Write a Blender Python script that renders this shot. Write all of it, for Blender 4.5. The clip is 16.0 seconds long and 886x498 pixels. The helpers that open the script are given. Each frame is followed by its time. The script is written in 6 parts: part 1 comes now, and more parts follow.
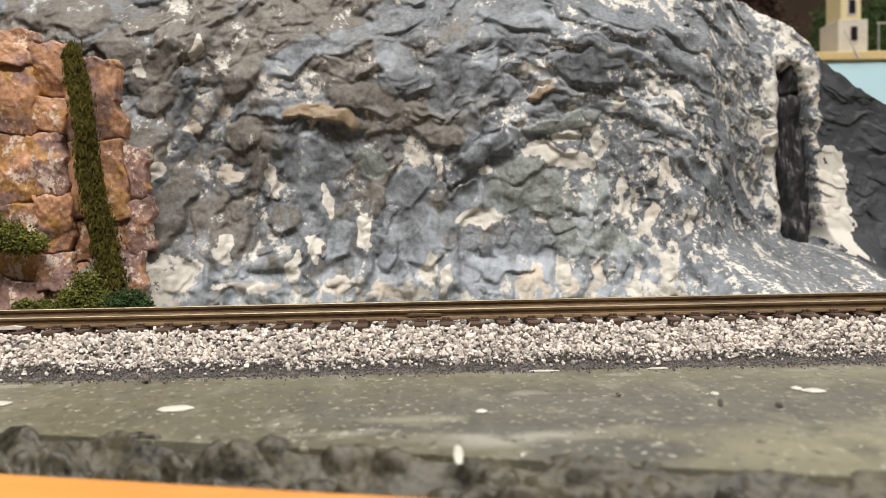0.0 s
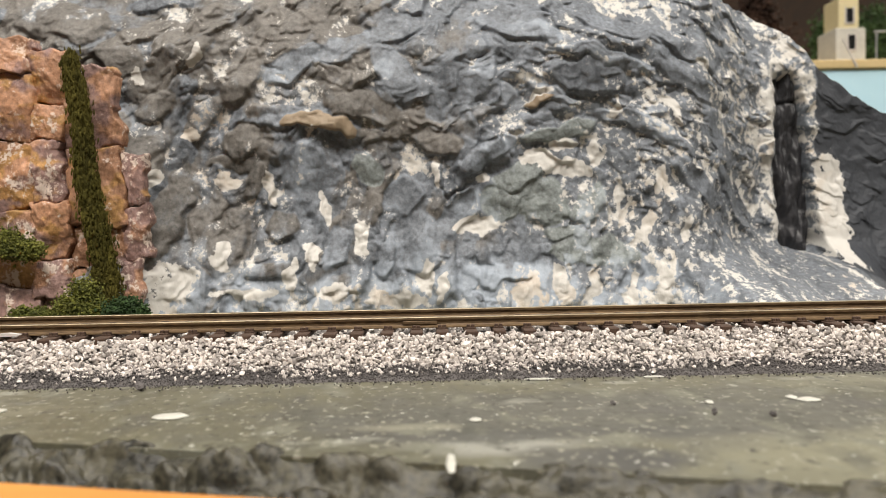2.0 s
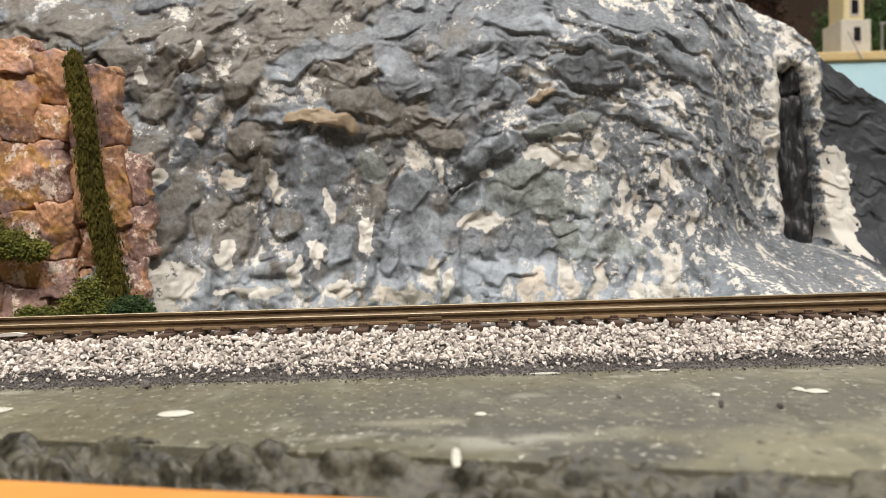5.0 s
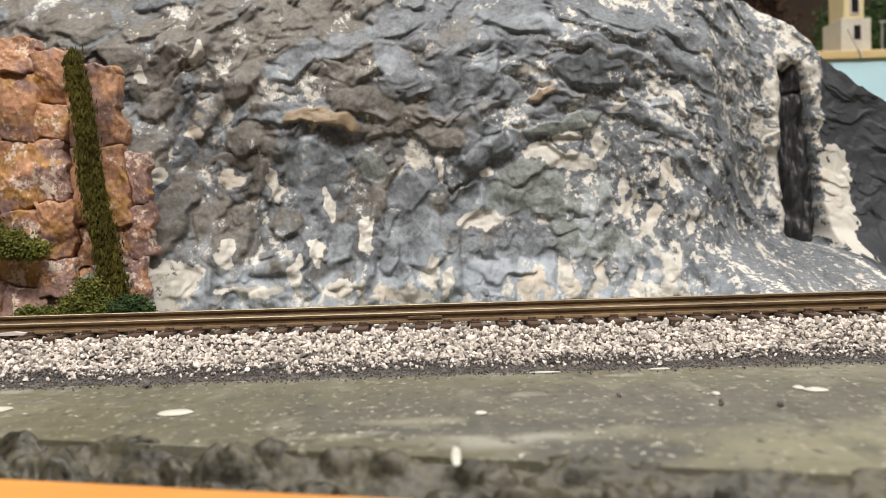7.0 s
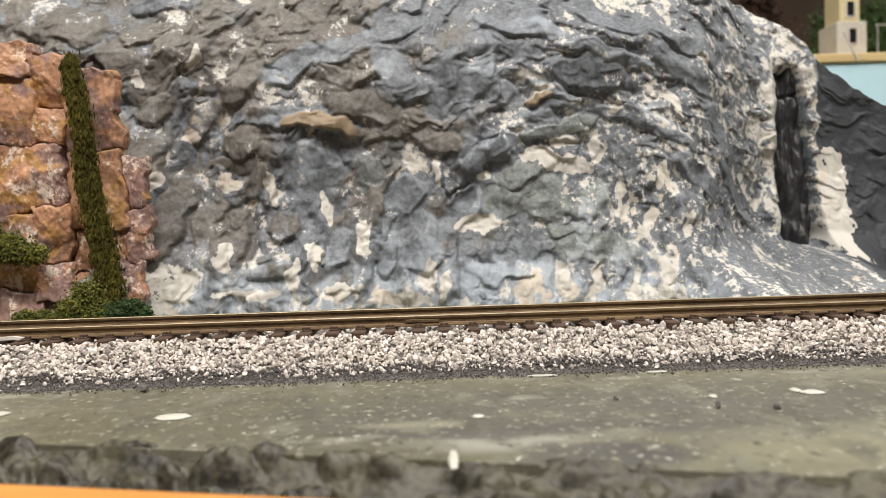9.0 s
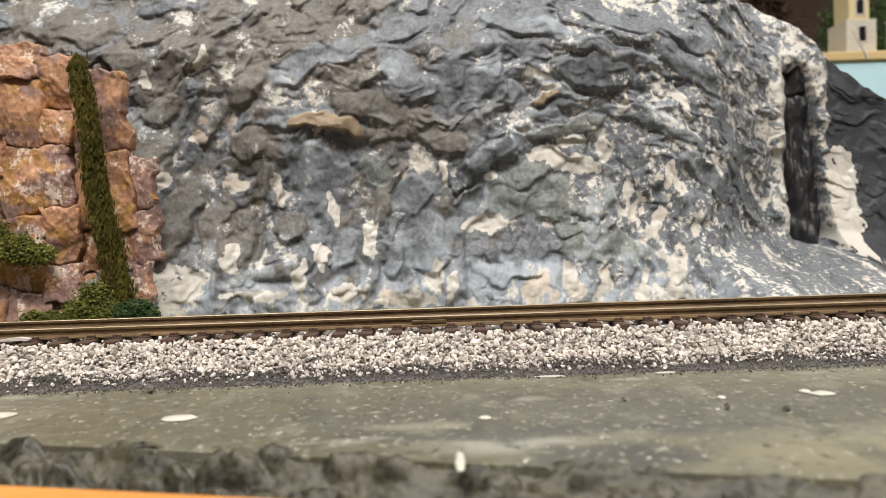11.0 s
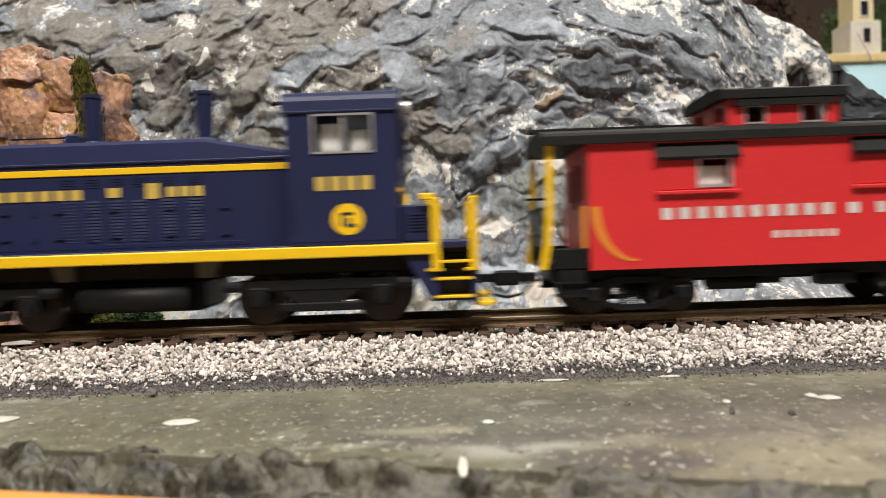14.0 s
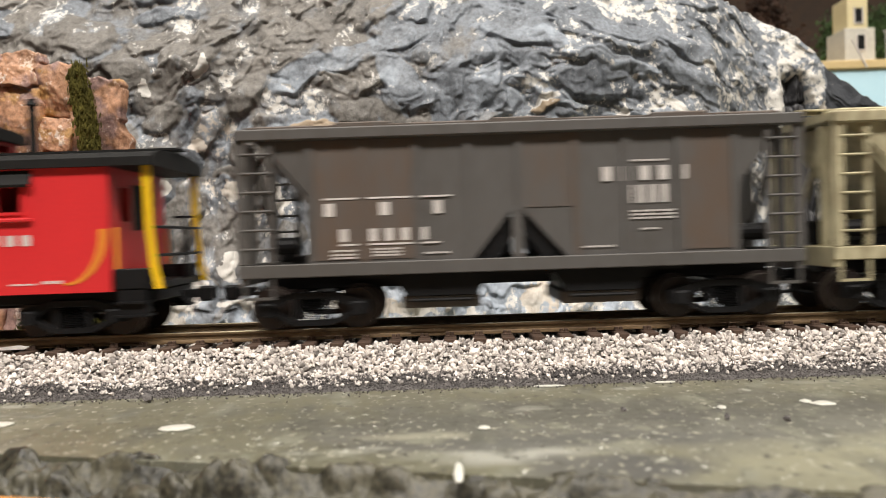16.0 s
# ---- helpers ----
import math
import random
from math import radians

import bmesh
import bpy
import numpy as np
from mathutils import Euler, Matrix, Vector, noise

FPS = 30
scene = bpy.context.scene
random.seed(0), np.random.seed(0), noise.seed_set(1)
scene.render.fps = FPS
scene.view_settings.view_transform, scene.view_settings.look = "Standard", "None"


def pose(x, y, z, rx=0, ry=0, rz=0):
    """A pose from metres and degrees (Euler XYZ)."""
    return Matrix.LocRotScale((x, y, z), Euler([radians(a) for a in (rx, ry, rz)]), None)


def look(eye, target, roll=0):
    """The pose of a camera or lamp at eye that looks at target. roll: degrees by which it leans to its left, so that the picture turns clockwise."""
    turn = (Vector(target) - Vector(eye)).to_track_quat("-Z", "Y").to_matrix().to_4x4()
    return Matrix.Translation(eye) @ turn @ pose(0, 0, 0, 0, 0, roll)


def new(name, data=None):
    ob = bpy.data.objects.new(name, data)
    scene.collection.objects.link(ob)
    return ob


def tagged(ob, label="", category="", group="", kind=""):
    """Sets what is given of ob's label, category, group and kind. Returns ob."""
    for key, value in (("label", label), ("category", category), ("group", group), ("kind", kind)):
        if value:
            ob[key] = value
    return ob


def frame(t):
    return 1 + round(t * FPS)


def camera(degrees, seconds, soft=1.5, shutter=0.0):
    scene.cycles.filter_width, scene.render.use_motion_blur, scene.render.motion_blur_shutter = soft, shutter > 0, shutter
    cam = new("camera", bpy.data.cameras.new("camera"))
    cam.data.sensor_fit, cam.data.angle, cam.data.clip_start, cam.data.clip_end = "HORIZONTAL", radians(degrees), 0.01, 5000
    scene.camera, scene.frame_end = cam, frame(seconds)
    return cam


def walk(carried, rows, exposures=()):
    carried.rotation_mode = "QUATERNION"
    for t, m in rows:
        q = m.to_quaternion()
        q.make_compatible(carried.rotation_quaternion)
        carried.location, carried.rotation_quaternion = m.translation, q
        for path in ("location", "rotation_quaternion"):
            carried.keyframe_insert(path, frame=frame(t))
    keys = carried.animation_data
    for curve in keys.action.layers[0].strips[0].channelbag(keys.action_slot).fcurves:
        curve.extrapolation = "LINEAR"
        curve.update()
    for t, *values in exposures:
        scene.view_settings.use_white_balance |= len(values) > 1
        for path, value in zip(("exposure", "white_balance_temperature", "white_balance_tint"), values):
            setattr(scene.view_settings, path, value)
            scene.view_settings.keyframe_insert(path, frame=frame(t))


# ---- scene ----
cam = camera(61.0, 16.0, soft=0.65, shutter=0.65)
cam.data.dof.use_dof = True
cam.data.dof.focus_distance = 0.188
cam.data.dof.aperture_fstop = 23.0
PATH = [
    (0, (-0.00185, -0.18437, 0.03225), (0.00171, 0.11541, 0.02116), -1.130),
    (0.5, (-0.00186, -0.18488, 0.03237), (0.00225, 0.11491, 0.02187), -0.952),
    (1, (-0.00100, -0.18431, 0.03245), (0.00262, 0.11549, 0.02214), -0.902),
    (1.5, (-0.00089, -0.18455, 0.03267), (0.00247, 0.11528, 0.02299), -0.935),
    (2, (-0.00094, -0.18460, 0.03247), (0.00274, 0.11526, 0.02411), -1.047),
    (2.5, (-0.00085, -0.18455, 0.03227), (0.00270, 0.11530, 0.02345), -1.184),
    (3, (-0.00095, -0.18424, 0.03201), (0.00226, 0.11560, 0.02297), -1.290),
    (3.5, (-0.00071, -0.18424, 0.03188), (0.00166, 0.11562, 0.02286), -1.433),
    (4, (-0.00069, -0.18417, 0.03188), (0.00124, 0.11570, 0.02311), -1.520),
    (6.5, (-0.00044, -0.18427, 0.03179), (0.00074, 0.11557, 0.02203), -1.715),
    (7, (-0.00054, -0.18417, 0.03180), (0.00082, 0.11568, 0.02231), -1.693),
    (7.5, (-0.00064, -0.18428, 0.03188), (0.00095, 0.11557, 0.02259), -1.679),
    (8, (-0.00028, -0.18437, 0.03188), (0.00156, 0.11550, 0.02323), -1.707),
    (8.5, (-0.00036, -0.18440, 0.03186), (0.00162, 0.11548, 0.02367), -1.752),
    (9, (-0.00045, -0.18440, 0.03186), (0.00187, 0.11548, 0.02367), -1.812),
    (11.5, (-0.00025, -0.18372, 0.03198), (-0.00135, 0.11617, 0.02383), -1.941),
    (12, (-0.00020, -0.18373, 0.03205), (-0.00134, 0.11618, 0.02478), -1.947),
    (12.5, (-0.00001, -0.18328, 0.03232), (-0.00162, 0.11664, 0.02580), -1.908),
    (13, (0.00005, -0.18308, 0.03230), (-0.00203, 0.11684, 0.02559), -1.953),
    (13.5, (0.00002, -0.18317, 0.03210), (-0.00204, 0.11675, 0.02550), -1.964),
    (14, (-0.00012, -0.18316, 0.03211), (-0.00215, 0.11675, 0.02489), -1.964),
    (14.5, (-0.00008, -0.18302, 0.03202), (-0.00237, 0.11688, 0.02441), -2.032),
    (15, (-0.00024, -0.18283, 0.03204), (-0.00265, 0.11707, 0.02462), -1.966),
    (15.5, (-0.00018, -0.18345, 0.03196), (-0.00176, 0.11647, 0.02518), -1.894),
    (16, (-0.00013, -0.18343, 0.03223), (-0.00054, 0.11652, 0.02703), -1.878),
]
EXPOSURES = ((0, 0.0), (11.5, 0.0), (12.5, 0.04), (13.5, 0.12), (14.5, 0.2), (16.0, 0.25))
walk(cam, [(t, look(eye, target, roll)) for t, eye, target, roll in PATH], EXPOSURES)

# ---------------------------------------------------------------- light
world = bpy.data.worlds.new("room_air")
world.use_nodes = True
world.node_tree.nodes["Background"].inputs[0].default_value = (0.9, 0.95, 1.0, 1)
world.node_tree.nodes["Background"].inputs[1].default_value = 0.03
scene.world = world


def ceiling_light(name, x, y, power, sx, sy):
    lamp = bpy.data.lights.new(name, "AREA")
    lamp.shape, lamp.size, lamp.size_y, lamp.energy = "RECTANGLE", sx, sy, power
    lamp.color = (1.0, 0.94, 0.86)
    ob = new(name, lamp)
    ob.matrix_world = pose(x, y, 1.36, 0, 0, 0)
    return ob


ceiling_light("unseen_ceiling_lamp", 0.15, -0.8, 46, 1.8, 0.3)
ceiling_light("unseen_ceiling_lamp", -0.5, -0.1, 9, 1.2, 0.2)
# added lamp, out of view, that brightens the background and the rock's top
ceiling_light("unseen_ceiling_lamp", 0.7, 0.9, 16, 1.2, 0.2)

# ---------------------------------------------------------------- materials


def material(name, a, b=None, rough=0.6, metal=0.0, s1=60.0, s2=600.0, bump=0.0, depth=0.0002, spec=0.5, edge=(0.35, 0.65), stretch=(1, 1, 1), rand=0.0):
    """Two colours mixed by noise of two sizes, with fine relief."""
    m = bpy.data.materials.new(name)
    m.use_nodes = True
    nt = m.node_tree
    p = nt.nodes["Principled BSDF"]
    p.inputs["Metallic"].default_value = metal
    p.inputs["Specular IOR Level"].default_value = spec
    co = nt.nodes.new("ShaderNodeTexCoord")
    mp = nt.nodes.new("ShaderNodeMapping")
    mp.inputs["Scale"].default_value = stretch
    nt.links.new(co.outputs["Object"], mp.inputs["Vector"])
    big, fine = nt.nodes.new("ShaderNodeTexNoise"), nt.nodes.new("ShaderNodeTexNoise")
    for n, s in ((big, s1), (fine, s2)):
        n.inputs["Scale"].default_value = s
        n.inputs["Detail"].default_value = 5
        nt.links.new(mp.outputs[0], n.inputs["Vector"])
    mix = nt.nodes.new("ShaderNodeMath")
    mix.operation = "MULTIPLY_ADD"
    nt.links.new(fine.outputs[0], mix.inputs[0])
    mix.inputs[1].default_value = 0.5
    half = nt.nodes.new("ShaderNodeMath")
    half.operation = "MULTIPLY"
    half.inputs[1].default_value = 0.5
    nt.links.new(big.outputs[0], half.inputs[0])
    nt.links.new(half.outputs[0], mix.inputs[2])
    ramp = nt.nodes.new("ShaderNodeValToRGB")
    b = b or tuple(c * 0.8 for c in a)
    ramp.color_ramp.elements[0].position, ramp.color_ramp.elements[1].position = edge
    ramp.color_ramp.elements[0].color, ramp.color_ramp.elements[1].color = (*b, 1), (*a, 1)
    nt.links.new(mix.outputs[0], ramp.inputs[0])
    colour = ramp.outputs[0]
    if rand:
        info = nt.nodes.new("ShaderNodeNewGeometry")
        hsv = nt.nodes.new("ShaderNodeHueSaturation")
        scale = nt.nodes.new("ShaderNodeMath")
        scale.operation = "MULTIPLY_ADD"
        scale.inputs[1].default_value, scale.inputs[2].default_value = rand, 1 - rand / 2
        nt.links.new(info.outputs["Random Per Island"], scale.inputs[0])
        nt.links.new(scale.outputs[0], hsv.inputs["Value"])
        nt.links.new(colour, hsv.inputs["Color"])
        colour = hsv.outputs[0]
    nt.links.new(colour, p.inputs["Base Color"])
    rr = nt.nodes.new("ShaderNodeMath")
    rr.operation = "MULTIPLY_ADD"
    rr.inputs[1].default_value, rr.inputs[2].default_value = 0.25, rough - 0.12
    nt.links.new(fine.outputs[0], rr.inputs[0])
    nt.links.new(rr.outputs[0], p.inputs["Roughness"])
    if bump:
        bp = nt.nodes.new("ShaderNodeBump")
        bp.inputs["Strength"].default_value, bp.inputs["Distance"].default_value = bump, depth
        nt.links.new(mix.outputs[0], bp.inputs["Height"])
        nt.links.new(bp.outputs[0], p.inputs["Normal"])
    return m


def glow(name, colour, strength):
    m = bpy.data.materials.new(name)
    m.use_nodes = True
    p = m.node_tree.nodes["Principled BSDF"]
    p.inputs["Base Color"].default_value = (*colour, 1)
    p.inputs["Emission Color"].default_value = (*colour, 1)
    p.inputs["Emission Strength"].default_value = strength
    return m


def glass(name):
    m = bpy.data.materials.new(name)
    m.use_nodes = True
    p = m.node_tree.nodes["Principled BSDF"]
    p.inputs["Base Color"].default_value = (0.9, 0.95, 0.95, 1)
    p.inputs["Roughness"].default_value = 0.0
    p.inputs["Transmission Weight"].default_value = 1.0
    p.inputs["IOR"].default_value = 1.04
    return m


def rock_material(name, warm, cool, green, pale, dark):
    """Painted plaster rock: the masks of the mesh choose the paints, noise breaks their edges."""
    m = bpy.data.materials.new(name)
    m.use_nodes = True
    nt = m.node_tree
    p = nt.nodes["Principled BSDF"]
    p.inputs["Specular IOR Level"].default_value = 0.35
    co = nt.nodes.new("ShaderNodeTexCoord")

    def tex(scale, detail=6, rough=0.6):
        n = nt.nodes.new("ShaderNodeTexNoise")
        n.inputs["Scale"].default_value, n.inputs["Detail"].default_value, n.inputs["Roughness"].default_value = scale, detail, rough
        nt.links.new(co.outputs["Object"], n.inputs["Vector"])
        return n.outputs[0]

    def add(u, v, k):
        n = nt.nodes.new("ShaderNodeMath")
        n.operation = "MULTIPLY_ADD"
        nt.links.new(v, n.inputs[0])
        n.inputs[1].default_value = k
        nt.links.new(u, n.inputs[2])
        return n.outputs[0]

    def step(v, lo, hi):
        n = nt.nodes.new("ShaderNodeMapRange")
        n.interpolation_type = "SMOOTHSTEP"
        n.inputs["From Min"].default_value, n.inputs["From Max"].default_value = lo, hi
        nt.links.new(v, n.inputs["Value"])
        return n.outputs["Result"]

    def blend(f, u, v):
        n = nt.nodes.new("ShaderNodeMix")
        n.data_type = "RGBA"
        nt.links.new(f, n.inputs[0])
        for sock, c in ((n.inputs[6], u), (n.inputs[7], v)):
            if isinstance(c, tuple):
                sock.default_value = (*c, 1)
            else:
                nt.links.new(c, sock)
        return n.outputs[2]

    def mean(u, v):
        n = nt.nodes.new("ShaderNodeMath")
        n.operation = "MULTIPLY_ADD"
        n.inputs[1].default_value = 0.62
        nt.links.new(u, n.inputs[0])
        k = nt.nodes.new("ShaderNodeMath")
        k.operation = "MULTIPLY_ADD"
        k.inputs[1].default_value, k.inputs[2].default_value = 0.62, -0.12
        nt.links.new(v, k.inputs[0])
        nt.links.new(k.outputs[0], n.inputs[2])
        return n.outputs[0]

    at = nt.nodes.new("ShaderNodeAttribute")
    at.attribute_name = "paint"
    sep = nt.nodes.new("ShaderNodeSeparateColor")
    nt.links.new(at.outputs["Color"], sep.inputs[0])
    at2 = nt.nodes.new("ShaderNodeAttribute")
    at2.attribute_name = "wash"
    sep2 = nt.nodes.new("ShaderNodeSeparateColor")
    nt.links.new(at2.outputs["Color"], sep2.inputs[0])
    slant = nt.nodes.new("ShaderNodeMapping")
    slant.inputs["Rotation"].default_value, slant.inputs["Scale"].default_value = (0, radians(22), 0), (1.35, 1, 0.6)
    nt.links.new(co.outputs["Object"], slant.inputs["Vector"])
    n1, n2, n3 = tex(140), tex(700), tex(45)
    streak = tex(230)
    nt.links.new(slant.outputs[0], streak.node.inputs["Vector"])
    n1 = mean(n1, streak)
    base = blend(step(add(sep.outputs[1], n1, 0.6), 0.56, 0.78), cool, warm)
    base = blend(step(add(sep2.outputs[0], n3, 0.6), 0.75, 1.15), base, green)
    tone = nt.nodes.new("ShaderNodeHueSaturation")
    nt.links.new(base, tone.inputs["Color"])
    val = nt.nodes.new("ShaderNodeMath")
    val.operation = "MULTIPLY_ADD"
    val.inputs[1].default_value, val.inputs[2].default_value = 1.7, -0.5
    nt.links.new(n2, val.inputs[0])
    n4 = tex(2200, 3)
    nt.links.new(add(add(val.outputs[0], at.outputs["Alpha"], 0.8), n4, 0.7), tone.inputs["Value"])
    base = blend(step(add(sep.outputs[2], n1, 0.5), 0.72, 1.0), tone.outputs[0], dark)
    chalk = nt.nodes.new("ShaderNodeMath")
    chalk.operation = "MULTIPLY"
    nt.links.new(step(add(sep2.outputs[1], n1, 0.8), 0.75, 1.1), chalk.inputs[0])
    chalk.inputs[1].default_value = 0.65
    base = blend(chalk.outputs[0], base, (0.46, 0.52, 0.6))
    w = add(add(add(sep.outputs[0], n1, 0.75), n2, 0.85), n4, 0.45)
    base = blend(step(add(sep2.outputs[2], n2, 0.4), 0.5, 0.9), base, (0.31, 0.24, 0.165))
    tan = tuple(c * k for c, k in zip(pale, (0.88, 0.81, 0.74)))
    base = blend(step(w, 1.41, 1.48), base, blend(step(n3, 0.53, 0.68), pale, tan))
    nt.links.new(base, p.inputs["Base Color"])
    rr = nt.nodes.new("ShaderNodeMath")
    rr.operation = "MULTIPLY_ADD"
    rr.inputs[1].default_value, rr.inputs[2].default_value = 0.5, 0.3
    nt.links.new(n1, rr.inputs[0])
    nt.links.new(rr.outputs[0], p.inputs["Roughness"])
    bp = nt.nodes.new("ShaderNodeBump")
    bp.inputs["Strength"].default_value, bp.inputs["Distance"].default_value = 0.7, 0.0007
    nt.links.new(add(n1, n2, 0.45), bp.inputs["Height"])
    nt.links.new(bp.outputs[0], p.inputs["Normal"])
    return m


GREY_ROCK = rock_material("grey_plaster_rock", (0.152, 0.142, 0.13), (0.178, 0.196, 0.222), (0.232, 0.256, 0.252), (0.64, 0.62, 0.58), (0.055, 0.06, 0.07))
ORANGE_ROCK = rock_material("orange_plaster_rock", (0.46, 0.25, 0.15), (0.33, 0.21, 0.185), (0.5, 0.28, 0.11), (0.7, 0.58, 0.5), (0.14, 0.085, 0.08))
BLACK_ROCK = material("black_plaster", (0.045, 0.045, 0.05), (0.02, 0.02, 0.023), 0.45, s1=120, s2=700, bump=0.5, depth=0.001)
CRACK = material("dark_joint", (0.07, 0.05, 0.045), (0.04, 0.03, 0.03), 0.9)
PLASTER_EDGE = material("olive_plaster", (0.085, 0.078, 0.053), (0.014, 0.013, 0.009), 0.5, s1=130, s2=900, bump=0.6, depth=0.0006, edge=(0.4, 0.6))
WOOD = material("varnished_pine", (0.68, 0.3, 0.075), (0.55, 0.22, 0.05), 0.4, s1=40, s2=300, stretch=(0.15, 1.5, 1), bump=0.15, depth=0.0003)
BALLAST = material("pale_ballast", (0.74, 0.68, 0.64), (0.45, 0.41, 0.385), 0.85, s1=300, s2=1500, rand=0.95)
CINDER = material("dark_cinder", (0.16, 0.145, 0.14), (0.06, 0.055, 0.055), 0.85, s1=500, s2=2600, bump=0.9, depth=0.0006, rand=0.8)
BED = material("ballast_bed", (0.22, 0.2, 0.19), (0.08, 0.075, 0.07), 0.9, s1=700, s2=1300, bump=1.0, depth=0.001)
TIE = material("brown_sleeper", (0.095, 0.055, 0.036), (0.04, 0.023, 0.016), 0.8, s1=300, s2=2000, bump=0.4, depth=0.0002)
RAIL = material("weathered_rail", (0.24, 0.16, 0.085), (0.085, 0.055, 0.032), 0.55, metal=0.4, s1=120, s2=1600, stretch=(0.3, 1, 1), bump=0.5, depth=0.0003)
RAIL_TOP = material("polished_rail_head", (0.5, 0.43, 0.31), (0.28, 0.22, 0.14), 0.42, metal=0.8, s1=60, s2=900, stretch=(0.1, 1, 1))
BLUE = material("navy_paint", (0.017, 0.022, 0.075), (0.014, 0.019, 0.062), 0.42, spec=0.35, s1=50, s2=1500, bump=0.05, depth=0.0001)
BLUE_DARK = material("navy_shadow_panel", (0.018, 0.022, 0.06), (0.014, 0.017, 0.045), 0.5)
YELLOW = material("yellow_paint", (0.92, 0.58, 0.012), (0.84, 0.52, 0.01), 0.4, s1=60, s2=900)
GOLD = material("gold_lettering", (0.62, 0.45, 0.1), (0.52, 0.37, 0.08), 0.5)
RED = material("red_paint", (0.68, 0.03, 0.034), (0.6, 0.025, 0.03), 0.42, s1=50, s2=1200, bump=0.05, depth=0.0001)
ORANGE = material("orange_paint", (0.75, 0.27, 0.03), (0.68, 0.23, 0.03), 0.45)
WHITE = material("white_lettering", (0.7, 0.66, 0.64), (0.55, 0.52, 0.5), 0.6)
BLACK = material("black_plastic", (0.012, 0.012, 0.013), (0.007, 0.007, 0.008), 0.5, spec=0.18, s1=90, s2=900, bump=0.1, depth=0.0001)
ROOF_BLACK = material("black_roof", (0.018, 0.018, 0.018), (0.011, 0.011, 0.011), 0.65, spec=0.15, s1=90, s2=900, bump=0.2, depth=0.0001)
WHEEL = material("dark_wheel", (0.05, 0.035, 0.03), (0.025, 0.02, 0.02), 0.45, metal=0.3, s1=150, s2=900)
TREAD = material("wheel_tread", (0.3, 0.26, 0.22), (0.16, 0.13, 0.11), 0.3, metal=0.9)
CAR_GREY = material("weathered_grey_paint", (0.098, 0.093, 0.091), (0.072, 0.065, 0.06), 0.6, s1=40, s2=700, bump=0.1, depth=0.0001, stretch=(1, 1, 0.3))
RUST = material("rust_tinted_paint", (0.095, 0.086, 0.081), (0.105, 0.07, 0.05), 0.65, s1=60, s2=500, stretch=(1, 1, 0.25))
TAN = material("weathered_tan_paint", (0.52, 0.47, 0.31), (0.3, 0.26, 0.165), 0.65, s1=70, s2=500, stretch=(1, 1, 0.35), edge=(0.4, 0.56))
SILVER = material("window_frame_metal", (0.6, 0.6, 0.62), (0.5, 0.5, 0.52), 0.35, metal=0.6)
PANE = glass("window_glass")
LAMP = glow("headlamp_glow", (1.0, 0.8, 0.42), 2.6)
MOSS = material("olive_moss", (0.125, 0.108, 0.026), (0.05, 0.046, 0.013), 0.95, spec=0.1, s1=200, s2=900, stretch=(1, 1, 0.2), rand=0.5)
LEAF = material("green_foam_leaf", (0.19, 0.19, 0.03), (0.06, 0.075, 0.012), 0.85, s1=150, s2=1200, rand=0.9)
LEAF_DARK = material("dark_green_foam_leaf", (0.05, 0.095, 0.025), (0.02, 0.045, 0.012), 0.85, s1=150, s2=1200, rand=0.9)
CREAM = material("cream_wall", (0.75, 0.65, 0.4), (0.66, 0.57, 0.33), 0.7)
STONE = material("grey_stone_wall", (0.62, 0.6, 0.54), (0.5, 0.48, 0.43), 0.8, s1=80, s2=500)
DECK = material("tan_deck", (0.7, 0.54, 0.28), (0.6, 0.45, 0.22), 0.7)
POOL = material("pale_blue_board", (0.6, 0.86, 0.98), (0.55, 0.82, 0.95), 0.4)
AUTUMN = material("brown_foliage", (0.07, 0.03, 0.015), (0.022, 0.012, 0.007), 0.9, s1=40, s2=300, rand=0.9)
ROOM_WALL = material("room_paint", (0.3, 0.26, 0.22), (0.27, 0.23, 0.19), 0.8, s1=2, s2=30)
ROOM_FLOOR = material("room_floor", (0.13, 0.115, 0.1), (0.09, 0.08, 0.07), 0.6, s1=3, s2=50)
ROOM_CEILING = material("ceiling_paint", (0.78, 0.77, 0.74), (0.74, 0.73, 0.7), 0.85, s1=3, s2=50)
BENCH = material("dark_bench_wood", (0.1, 0.07, 0.045), (0.07, 0.05, 0.03), 0.7, s1=6, s2=60)
# pale colour that takes the place of light and reflection in windows
WINDOW_FILL = material("pale_window_fill", (0.7, 0.66, 0.62), (0.6, 0.55, 0.52), 0.7)
BACKDROP = material("dark_backdrop", (0.06, 0.035, 0.022), (0.03, 0.02, 0.014), 0.9, s1=12, s2=90)
DRIP = material("white_paint_drip", (0.62, 0.61, 0.55), (0.45, 0.45, 0.4), 0.6)
PANEL_LIGHT = glow("lamp_diffuser", (1.0, 0.95, 0.88), 2.0)


